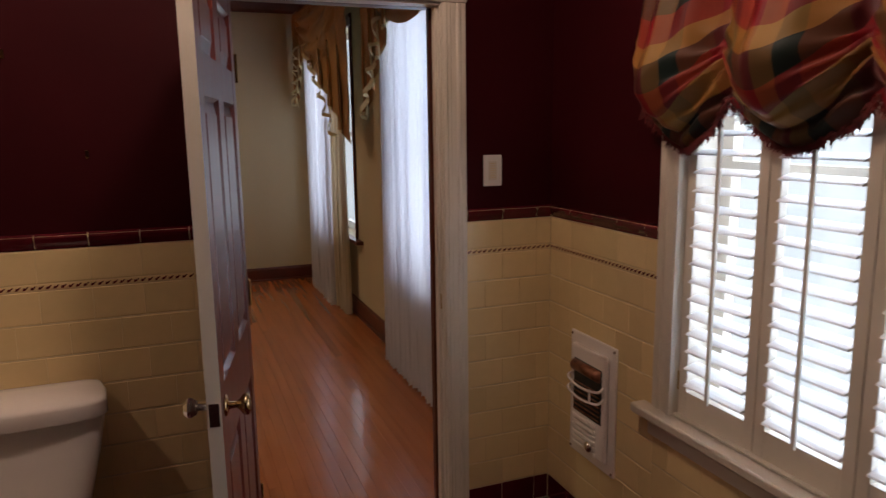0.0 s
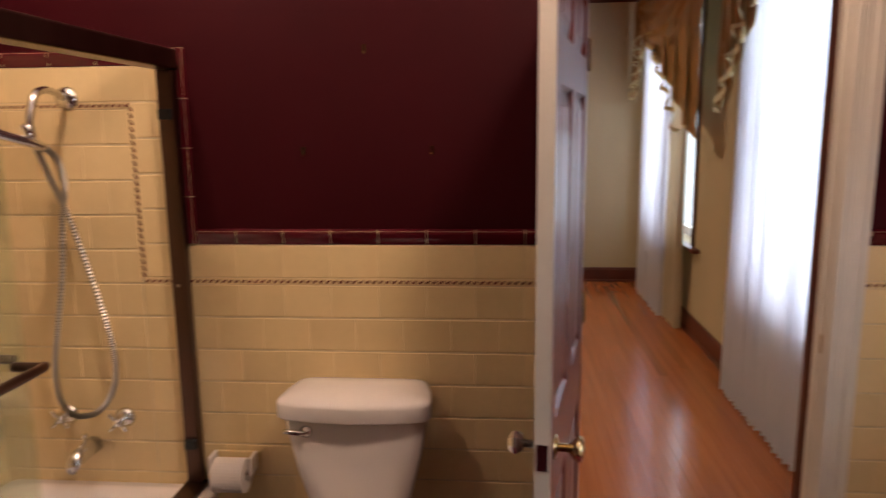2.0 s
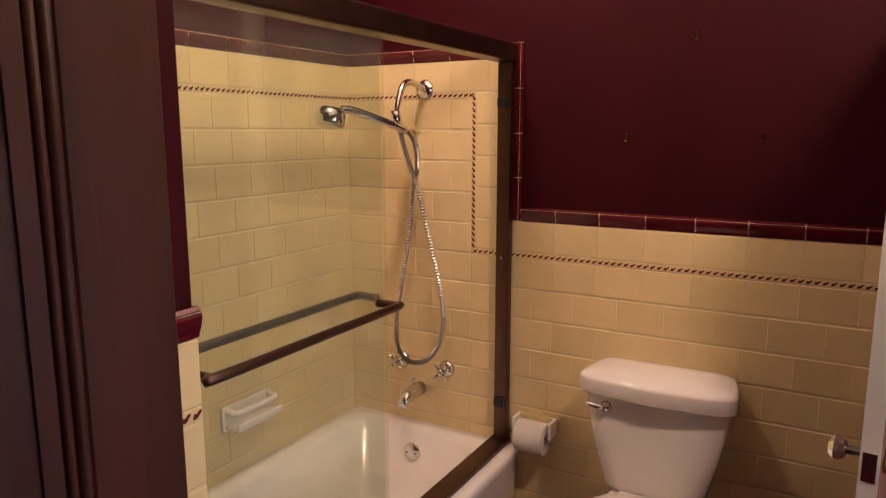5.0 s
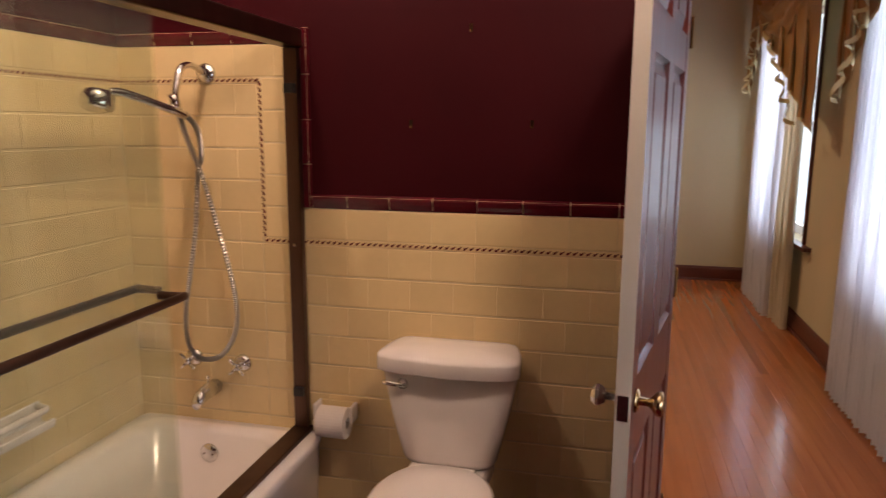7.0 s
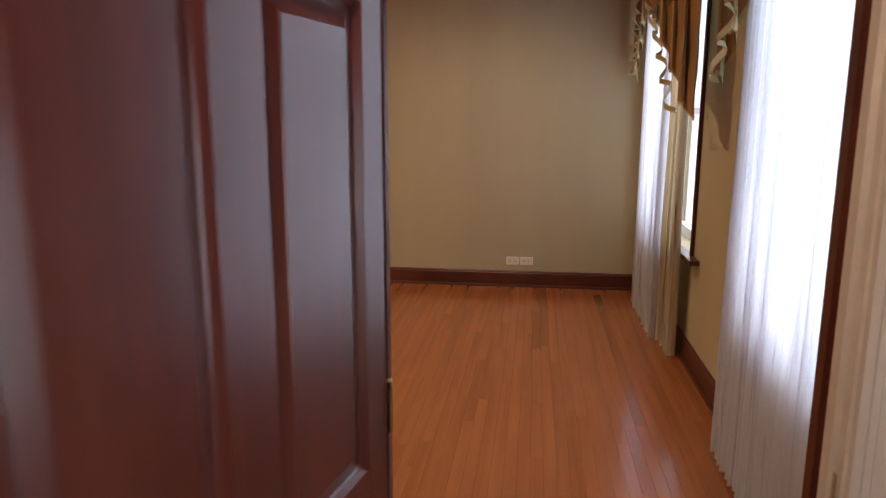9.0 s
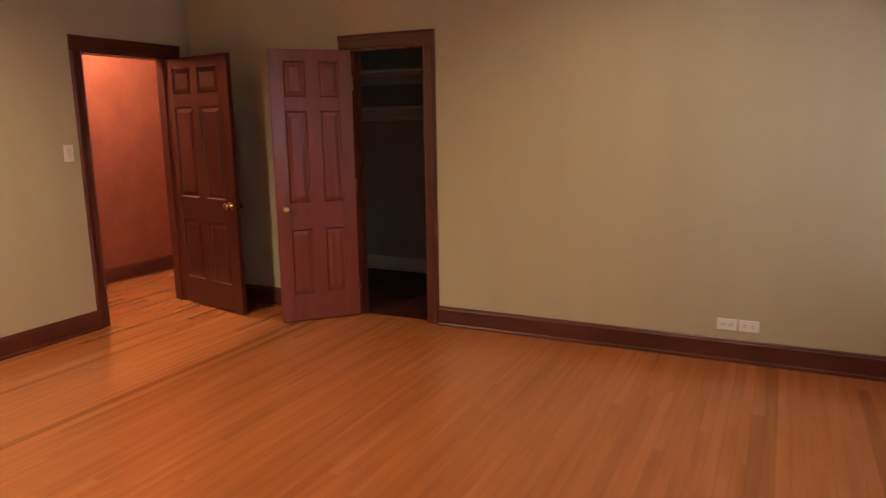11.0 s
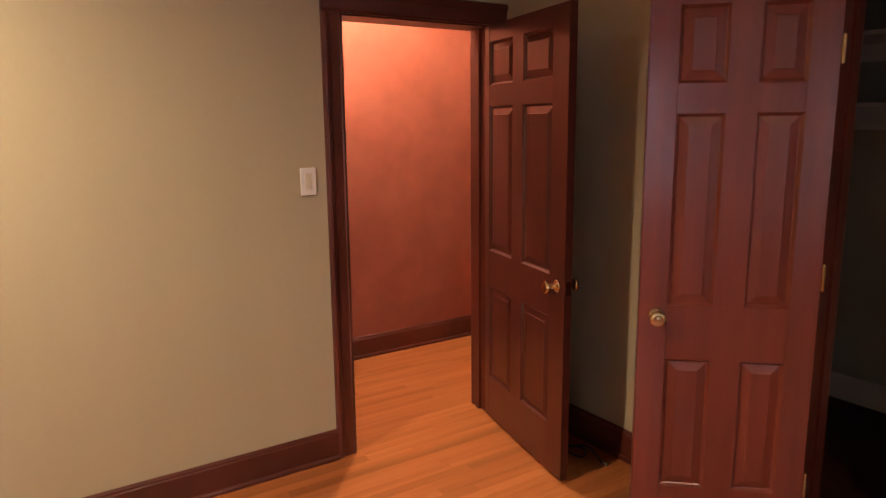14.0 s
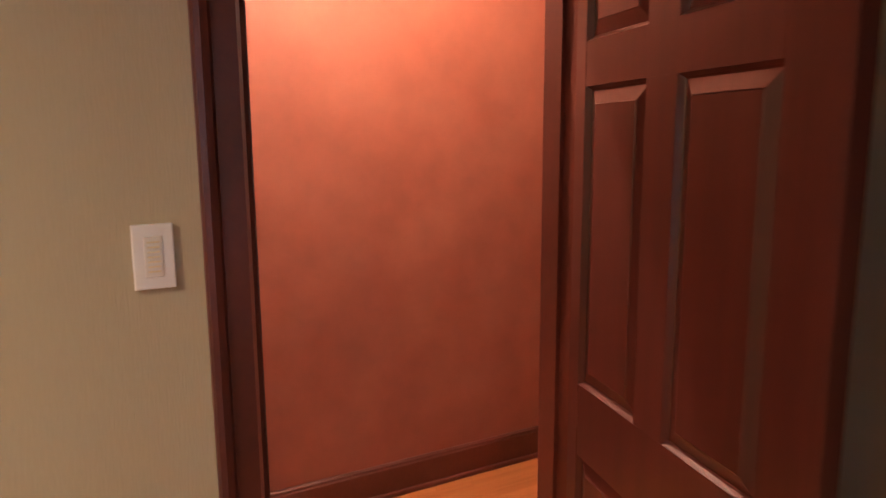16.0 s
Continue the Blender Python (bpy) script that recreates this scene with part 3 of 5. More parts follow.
FX = 1.12
encl = thing("shower_enclosure", pose(0, 0, 0), "bronze-framed sliding shower doors of greenish glass", "shower door")
part("header", soft_box(FX - 0.035, FX + 0.035, 0.850, 2.376, 1.775, 1.835, 0.006), M_BRONZE, encl)
part("wall_jamb", soft_box(FX - 0.025, FX + 0.025, 2.345, 2.376, RIM + 0.022, 1.773, 0.003), M_BRONZE, encl)
part("wall_jamb", soft_box(FX - 0.025, FX + 0.025, 0.850, 0.878, RIM + 0.022, 1.773, 0.003), M_BRONZE, encl)
part("bottom_track", soft_box(FX - 0.035, FX + 0.035, 0.850, 2.376, RIM + 0.002, RIM + 0.020, 0.003), M_BRONZE, encl)
for z in (0.565, 1.64):
    part("bumper", soft_box(FX - 0.018, FX + 0.020, 2.325, 2.346, z - 0.016, z + 0.016, 0.003), M_BLACK, encl, "black rubber bumper")
part("bumper", soft_box(FX - 0.006, FX + 0.006, 2.338, 2.346, 1.098, 1.11, 0.002), M_CHROME, encl)
g = part("glass_panel", boxes((FX + 0.008, FX + 0.014, 0.86, 1.60, RIM + 0.020, 1.80)), M_SHOWERGLASS, encl, "sliding pane with towel bar")
g2 = part("glass_panel", boxes((FX - 0.014, FX - 0.008, 0.88, 1.615, RIM + 0.020, 1.80)), M_SHOWERGLASS, encl)
g.visible_shadow = g2.visible_shadow = False
for side, y1, yl in ((1, 1.555, 0.955), (-1, 1.60, 0.93)):
    x = FX + side * 0.011
    o = x + side * 0.070
    bar = part("towel_bar", tube(smooth_path([(x + side * 0.004, yl, 1.11), (o - side * 0.012, yl, 1.11), (o, yl + 0.014, 1.11), (o, 1.3, 1.11), (o, y1 - 0.014, 1.11), (o - side * 0.012, y1, 1.11), (x + side * 0.004, y1, 1.11)], 5), 0.0105, 12), M_BRONZE, g if side > 0 else g2, "rounded bronze towel bar", True)

sh = thing("hand_shower", pose(0, 0, 0), "chrome hand shower with ribbed hose on a wall arm", "shower")
part("flange", moved(lathe(((0.036, 0), (0.034, 0.006), (0.020, 0.014), (0.012, 0.016)), 22), pose(0.784, 2.378, 1.695, 90, 0, 0)), M_CHROME, sh, "", True)
part("shower_arm", tube(smooth_path([(0.784, 2.37, 1.695), (0.784, 2.29, 1.715), (0.784, 2.23, 1.70), (0.783, 2.195, 1.63), (0.783, 2.19, 1.60)], 6), 0.011, 12), M_CHROME, sh, "", True)
part("holder", moved(lathe(((0.017, -0.03), (0.019, 0), (0.016, 0.03)), 14), pose(0.783, 2.188, 1.585, 20, 0, 0)), M_CHROME, sh, "", True)
hp = smooth_path([(0.80, 2.22, 1.545), (0.775, 2.15, 1.57), (0.71, 2.04, 1.610), (0.69, 2.0, 1.612)], 5)
part("handle", tube(hp, 0.014, 12), M_CHROME, sh, "", True)
part("spray_head", moved(lathe(((0.012, 0.03), (0.038, 0.024), (0.050, 0.006), (0.050, -0.024), (0.042, -0.034), (0.01, -0.036)), 24), pose(0.672, 1.965, 1.592, -14, 0, 0)), M_CHROME, sh, "round chrome spray head", True)
hose = smooth_path([(0.80, 2.225, 1.545), (0.815, 2.26, 1.50), (0.785, 2.32, 1.41), (0.760, 2.33, 1.33), (0.741, 2.33, 1.15), (0.706, 2.33, 0.97), (0.681, 2.33, 0.84), (0.681, 2.33, 0.73), (0.708, 2.33, 0.675), (0.75, 2.33, 0.657), (0.813, 2.33, 0.675), (0.867, 2.33, 0.742), (0.889, 2.33, 0.835), (0.876, 2.33, 0.965), (0.830, 2.33, 1.155), (0.780, 2.325, 1.34), (0.770, 2.27, 1.46), (0.783, 2.20, 1.56)], 34)
part("hose", tube(hose, 0.0105, 8, 0.40), M_HOSE, sh, "ribbed metal hose")


def tap(x, z):
    t = thing("bath_tap", pose(x, 2.378, z), "chrome cross-handle tap on the tiled tub wall", "tap", "taps above the tub")
    part("escutcheon", lathe(((0.034, 0), (0.034, 0.004), (0.022, 0.014), (0.012, 0.018), (0.010, 0.042)), 20, "y"), M_CHROME, t, "", True)
    h = part("cross_handle", lathe(((0.014, 0.040), (0.016, 0.052), (0.008, 0.062)), 14, "y"), M_CHROME, t, "", True)
    for k in range(4):
        a = math.pi / 4 + k * math.pi / 2
        part("spoke", tube([(0.01 * math.cos(a), -0.050, 0.01 * math.sin(a)), (0.034 * math.cos(a), -0.051, 0.034 * math.sin(a)), (0.040 * math.cos(a), -0.051, 0.040 * math.sin(a))], 0.0062, 8), M_CHROME, h, "", True)


tap(0.878, 0.638)
tap(0.676, 0.645)
sp = thing("tub_spout", pose(0.757, 2.378, 0.537), "chrome tub spout with diverter knob", "tub spout")
part("spout_body", moved(loft([ring(0, 0, 0, 0.029, 0.029, 18), ring(0, 0, 0.05, 0.027, 0.030, 18), ring(0, -0.004, 0.10, 0.023, 0.027, 18), ring(0, -0.018, 0.13, 0.020, 0.022, 18), ring(0, -0.03, 0.135, 0.016, 0.014, 18)]), pose(0, 0, 0, 90, 0, 0)), M_CHROME, sp, "", True)
part("diverter", moved(lathe(((0.004, 0), (0.004, 0.018), (0.009, 0.022), (0.009, 0.030), (0.004, 0.033)), 12), pose(0, -0.05, 0.026)), M_CHROME, sp, "", True)
soap = thing("soap_dish", pose(0.43, 1.765, 0.605), "white ceramic soap dish with grab bar set in the tub wall", "soap dish")
part("dish", soft_box(0.002, 0.070, -0.105, 0.105, -0.038, -0.022, 0.005), M_PORC, soap)
part("lip", soft_box(0.062, 0.074, -0.105, 0.105, -0.030, -0.008, 0.005), M_PORC, soap)
part("back_plate", soft_box(0.002, 0.012, -0.112, 0.112, -0.045, 0.040, 0.004), M_PORC, soap)
part("grab_bar", tube([(0.008, -0.095, 0.028), (0.05, -0.095, 0.024), (0.058, -0.082, 0.024), (0.058, 0.082, 0.024), (0.05, 0.095, 0.024), (0.008, 0.095, 0.028)], 0.011, 10), M_PORC, soap, "", True)

# ---- toilet and paper ----
wc = thing("toilet", pose(1.705, 2.372, 0), "white porcelain two-piece toilet with chrome flush lever", "toilet")
part("tank", loft([ring(0, -0.100, 0.408, 0.130, 0.070, 48, 4), ring(0, -0.100, 0.416, 0.150, 0.082, 48, 4), ring(0, -0.100, 0.432, 0.158, 0.086, 48, 4.5), ring(0, -0.102, 0.56, 0.188, 0.094, 48, 6), ring(0, -0.104, 0.740, 0.220, 0.100, 48, 7)]), M_PORC, wc, "", True)
lid = [ring(0, -0.108, z, hx, hy, 72, pw) for z, hx, hy, pw in ((0.739, 0.222, 0.100, 9), (0.740, 0.230, 0.105, 9), (0.743, 0.233, 0.108, 9), (0.745, 0.234, 0.109, 9), (0.784, 0.234, 0.109, 9), (0.789, 0.233, 0.108, 9), (0.794, 0.229, 0.104, 9), (0.798, 0.223, 0.098, 9), (0.805, 0.20, 0.080, 8), (0.812, 0.15, 0.05, 6), (0.815, 0.06, 0.02, 4))]
# straight back narrower than the bowed front
lid = [[(x * (1.0 - 0.13 * max(0.0, (y + 0.13) / 0.13)), y - 0.030 * max(0.0, 1 - (x / 0.235) ** 2) * max(0.0, min(1.0, (-0.06 - y) / 0.12)), z) for x, y, z in l] for l in lid]
part("tank_lid", loft(lid), M_PORC, wc, "", True)
lev = part("flush_lever", moved(lathe(((0.019, 0), (0.019, 0.005), (0.012, 0.012), (0.009, 0.020)), 16), pose(-0.142, -0.201, 0.698, 90, 0, 0)), M_CHROME, wc, "chrome flush lever", True)
part("lever_arm", tube([(-0.142, -0.217, 0.698), (-0.16, -0.221, 0.700), (-0.190, -0.221, 0.703), (-0.202, -0.219, 0.704)], 0.0075, 10), M_CHROME, lev, "", True)
part("bowl", loft([ring(0, -0.36, 0.0, 0.11, 0.25, 36, 3), ring(0, -0.36, 0.06, 0.105, 0.24, 36, 3), ring(0, -0.38, 0.20, 0.12, 0.23, 36, 2.6), ring(0, -0.42, 0.33, 0.175, 0.27, 36, 2.3), ring(0, -0.43, 0.385, 0.185, 0.285, 36, 2.3)]), M_PORC, wc, "", True)
part("tank_deck", soft_box(-0.135, 0.135, -0.26, -0.01, 0.33, 0.407, 0.02, 3), M_PORC, wc)
part("seat", loft([ring(0, -0.43, 0.387, 0.185, 0.245, 36, 2.4), ring(0, -0.43, 0.398, 0.192, 0.252, 36, 2.4), ring(0, -0.43, 0.406, 0.188, 0.248, 36, 2.4)]), M_PORC, wc, "", True)
part("seat_cover", loft([ring(0, -0.43, 0.407, 0.186, 0.246, 36, 2.4), ring(0, -0.43, 0.418, 0.190, 0.250, 36, 2.4), ring(0, -0.43, 0.426, 0.178, 0.238, 36, 2.4), ring(0, -0.43, 0.430, 0.10, 0.15, 36, 2.2)]), M_PORC, wc, "", True)
for dx in (-0.075, 0.075):
    part("seat_hinge", soft_box(dx - 0.022, dx + 0.022, -0.215, -0.18, 0.386, 0.42, 0.006), M_PORC, wc)

tp = thing("toilet_paper_holder", pose(1.260, 2.378, 0.500), "cream ceramic wall holder with a paper roll", "paper holder")
part("back_plate", soft_box(-0.078, 0.078, -0.012, 0, -0.015, 0.030, 0.004), M_TILE, tp)
for s in (-1, 1):
    part("arm", soft_box(s * 0.068 - 0.006, s * 0.068 + 0.006, -0.075, -0.010, -0.03, 0.036, 0.006), M_PORC, tp)
part("roller", moved(lathe(((0.009, -0.062), (0.009, 0.062)), 12, "x"), pose(0, -0.055, -0.02)), M_CHROME, tp, "", True)
roll = thing("toilet_paper", pose(1.260, 2.318, 0.470), "white toilet paper roll", "toilet paper")
bm = loft([[(s, r * math.cos(a * math.pi / 16), r * math.sin(a * math.pi / 16)) for a in range(32)] for s, r in ((-0.052, 0.02), (-0.052, 0.056), (0.052, 0.056), (0.052, 0.02), (-0.052, 0.02))], False, False)
part("roll", bm, M_PAPER, roll)

# ---- hooks, switches, heater ----
for x, z in ((1.732, 1.825), (1.532, 1.522), (1.933, 1.522)):
    hk = thing("picture_hook", pose(x, 2.385, z), "small brass picture hook nailed to the burgundy wall", "picture hook", "hooks over the toilet")
    part("strap", soft_box(-0.005, 0.005, -0.002, 0, -0.012, 0.014, 0.0005, 1), M_BRASS, hk)
    part("hook", tube([(0, -0.002, -0.010), (0, -0.008, -0.015), (0, -0.012, -0.011), (0, -0.013, -0.006)], 0.0018, 6), M_BRASS, hk)


def switch_plate(m, label, w=0.078, h=0.120):
    """Wall plate facing local -y, with a slatted dimmer strip."""
    r = thing("light_switch", m, label, "light switch")
    part("plate", soft_box(-w / 2, w / 2, -0.007, 0, -h / 2, h / 2, 0.003), M_PLASTIC, r)
    part("rocker", soft_box(-w * 0.22, w * 0.22, -0.0085, -0.006, -h * 0.31, h * 0.31, 0.001, 1), M_WHITE, r)
    for k in range(7):
        z = (k - 3) * h * 0.075
        part("slot", boxes((-w * 0.15, w * 0.15, -0.0098, -0.0084, z - 0.0016, z + 0.0016)), M_GROUT, r)
    return r


switch_plate(pose(3.340, W_Y, 1.425), "white slatted dimmer switch on the burgundy bathroom wall")
switch_plate(pose(HALL_X, 6.230, 1.323, 0, 0, 90), "white slatted dimmer switch beside the hall doorway", 0.072)
for dx in (0.0, 0.125):
    o = thing("wall_outlet", pose(2.455 + dx, FAR_Y, 0.236), "white double outlet plate low on the beige wall", "outlet", "pair of outlets")
    part("plate", soft_box(-0.058, 0.058, -0.007, 0, -0.036, 0.036, 0.003), M_PLASTIC, o)
    for s in (-1, 1):
        f = part("socket", soft_box(s * 0.022 - 0.017, s * 0.022 + 0.017, -0.009, -0.006, -0.015, 0.015, 0.002, 1), M_WHITE, o)
        for dz in (-0.006, 0.006):
            part("slot", boxes((s * 0.022 - 0.004, s * 0.022 + 0.005, -0.0098, -0.0088, dz - 0.001, dz + 0.001)), M_BLACK, f)

heat = thing("wall_heater", pose(3.600, 2.040, 0.567, 0, 0, -90), "old white enamelled wall heater with grille and guard bars", "wall heater")
# local: x along the wall (towards the door is -x), -y into the room
part("front_plate", soft_box(-0.149, 0.149, -0.012, 0, -0.247, 0.247, 0.006), M_PORC, heat)
part("raised_frame", soft_box(-0.118, 0.118, -0.030, -0.011, -0.205, 0.205, 0.012, 3), M_PORC, heat)
part("cavity", soft_box(-0.092, 0.092, -0.032, -0.029, -0.060, 0.150, 0.001, 1), M_BLACK, heat, "dark element cavity")
part("heating_element", moved(lathe(((0.022, -0.085), (0.022, 0.085)), 14, "x"), pose(0, -0.034, 0.125)), M_ELEMENT, heat, "dull copper reflector", True)
for k in range(7):
    part("coil_rod", tube([(-0.085, -0.036, -0.048 + k * 0.018), (0.085, -0.036, -0.046 + k * 0.018)], 0.003, 6), M_ELEMENT, heat)
for k in range(6):
    z = -0.078 - k * 0.022
    part("louver", soft_box(-0.09, 0.06, -0.040, -0.029, z - 0.008, z + 0.008, 0.004), M_PORC, heat)
for z in (0.075, 0.03):
    part("guard_bar", tube(smooth_path([(-0.10, -0.028, z + 0.015), (-0.098, -0.055, z), (0, -0.066, z - 0.01), (0.098, -0.055, z), (0.10, -0.028, z + 0.015)], 5), 0.005, 8), M_PORC, heat, "", True)
for x in (-0.06, 0.06):
    part("guard_post", tube([(x, -0.061, 0.075), (x, -0.061, 0.02)], 0.004, 8), M_PORC, heat)
kb = part("thermostat_knob", moved(lathe(((0.022, 0), (0.020, 0.010), (0.012, 0.016)), 16), pose(0.03, -0.035, -0.165, 90, 0, 0)), M_CHROME, heat, "", True)
for x in (-0.138, 0.138):
    for z in (-0.232, 0.232):
        part("screw", moved(lathe(((0.006, 0), (0.004, 0.003)), 8), pose(x, -0.012, z, 90, 0, 0)), M_BRONZE, heat)

# ---- wooden cabinet in the bathroom ----
cab = thing("linen_cabinet", pose(0, 0, 0), "tall dark walnut cabinet with panelled side and beaded edge", "cabinet")
part("body", boxes((1.102, 1.468, -0.60, 0.640, 0.0, 2.40)), M_DARKWOOD, cab)
part("corner_stile", soft_box(1.466, 1.488, 0.541, 0.656, 0.0, 2.40, 0.002, 1), M_DARKWOOD, cab)
part("side_panel", soft_box(1.102, 1.466, 0.640, 0.656, 0.0, 2.40, 0.002, 1), M_DARKWOOD, cab)
for y, r in ((0.533, 0.0075), (0.519, 0.006)):
    part("bead", tube([(1.484, y, 0.0), (1.484, y, 1.2), (1.484, y, 2.40)], r, 10), M_DARKWOOD, cab, "", True)
dr = part("door", soft_box(1.466, 1.482, -0.40, 0.511, 0.06, 2.34, 0.002, 1), M_DARKWOOD, cab)
part("inner_frame", boxes((1.482, 1.486, 0.490, 0.511, 0.06, 2.34)), M_DARKWOOD, dr)
part("corner_stile", soft_box(1.466, 1.488, -0.60, -0.402, 0.0, 2.40, 0.002, 1), M_DARKWOOD, cab)

# ---- bathroom window: casing, sill, plantation shutters, sash, shade ----
win = tagged(thing("window_bath", pose(0, 0, 0), "white framed bathroom window with plantation shutters", "window"), kind="structure")
y0, y1, z0, z1 = BW
for nm, ya, s in (("casing", y1, 1), ("casing", y0, -1)):
    casing_board(nm, win, M_WHITE, (3.602, ya, z0 - 0.005), (3.602, ya, z1), CW, (-1, 0, 0), (0, s, 0))
casing_board("casing_head", win, M_WHITE, (3.602, y0 - CW, z1 + 0.002), (3.602, y1 + CW, z1 + 0.002), CW, (-1, 0, 0), (0, 0, 1))
part("window_sill", soft_box(3.545, 3.70, y0 - 0.15, y1 + 0.15, 0.650, 0.682, 0.008, 3), M_WHITE, win)
part("apron", soft_box(3.582, 3.604, y0 - 0.10, y1 + 0.10, 0.585, 0.649, 0.004), M_WHITE, win)
for a, b, c, d in ((y0 + 0.001, y0 + 0.045, z0, z1), (y1 - 0.045, y1 - 0.001, z0, z1), (y0 + 0.045, y1 - 0.045, z0, z0 + 0.05), (y0 + 0.045, y1 - 0.045, z1 - 0.05, z1), (y0 + 0.045, y1 - 0.045, 1.44, 1.48)):
    part("window_frame", boxes((3.74, 3.775, a, b, c, d)), M_WHITE, win)
gp = part("pane", boxes((3.755, 3.759, y0 + 0.045, y1 - 0.045, z0 + 0.05, z1 - 0.05)), M_GLASS, win)
gp.visible_shadow = False


for a, b, c, d in ((y0 - 0.004, y0 + 0.004, z0, z1), (y1 - 0.0006, y1 + 0.004, z0, z1), (y0, y1, z0 - 0.004, z0 + 0.0015), (y0, y1, z1 - 0.0015, z1 + 0.004)):
    part("jamb_lining", boxes((3.598, 3.739, a, b, c, d)), M_WHITE, win)


def slat_mesh(width):
    loops = []
    for s in (-width / 2, width / 2):
        loops.append([(0.030 * math.cos(a), s, 0.0048 * math.sin(a)) for a in [2 * math.pi * k / 10 for k in range(10)]])
    bm = loft(loops)
    me = bpy.data.meshes.new("slat")
    bm.to_mesh(me)
    bm.free()
    me.materials.append(M_SHUTTER)
    return me


n_pan = 4
pwid = (y1 - y0) / n_pan
sm = slat_mesh(pwid - 0.074)
for k in range(n_pan):
    b = y1 - k * pwid - 0.002
    a = b - pwid + 0.002
    p = thing("shutter_panel", pose(3.628, (a + b) / 2, 0), "white plantation shutter panel with open tilted slats", "shutter", "window shutters")
    w = (b - a) / 2
    part("stile", soft_box(-0.014, 0.014, w - 0.036, w, z0 + 0.002, z1 - 0.002, 0.002, 1), M_WHITE, p)
    part("stile", soft_box(-0.014, 0.014, -w, -w + 0.036, z0 + 0.002, z1 - 0.002, 0.002, 1), M_WHITE, p)
    part("rail", boxes((-0.013, 0.013, -w + 0.036, w - 0.036, z0 + 0.002, z0 + 0.082)), M_WHITE, p)
    part("rail", boxes((-0.013, 0.013, -w + 0.036, w - 0.036, z1 - 0.08, z1 - 0.002)), M_WHITE, p)
    zz = z0 + 0.112
    while zz < z1 - 0.10:
        s = new("slat", sm)
        s.parent = p
        s.matrix_local = pose(0, 0, zz, 0, -14, 0)
        zz += 0.0545
    part("tilt_rod", soft_box(-0.045, -0.034, -0.006, 0.006, z0 + 0.085, z1 - 0.10, 0.002, 1), M_WHITE, p)
    if k == 0:
        for z in (0.80, 1.95):
            part("hinge", boxes((-0.017, -0.012, w - 0.004, w + 0.012, z - 0.03, z + 0.03)), M_BRASS, p)

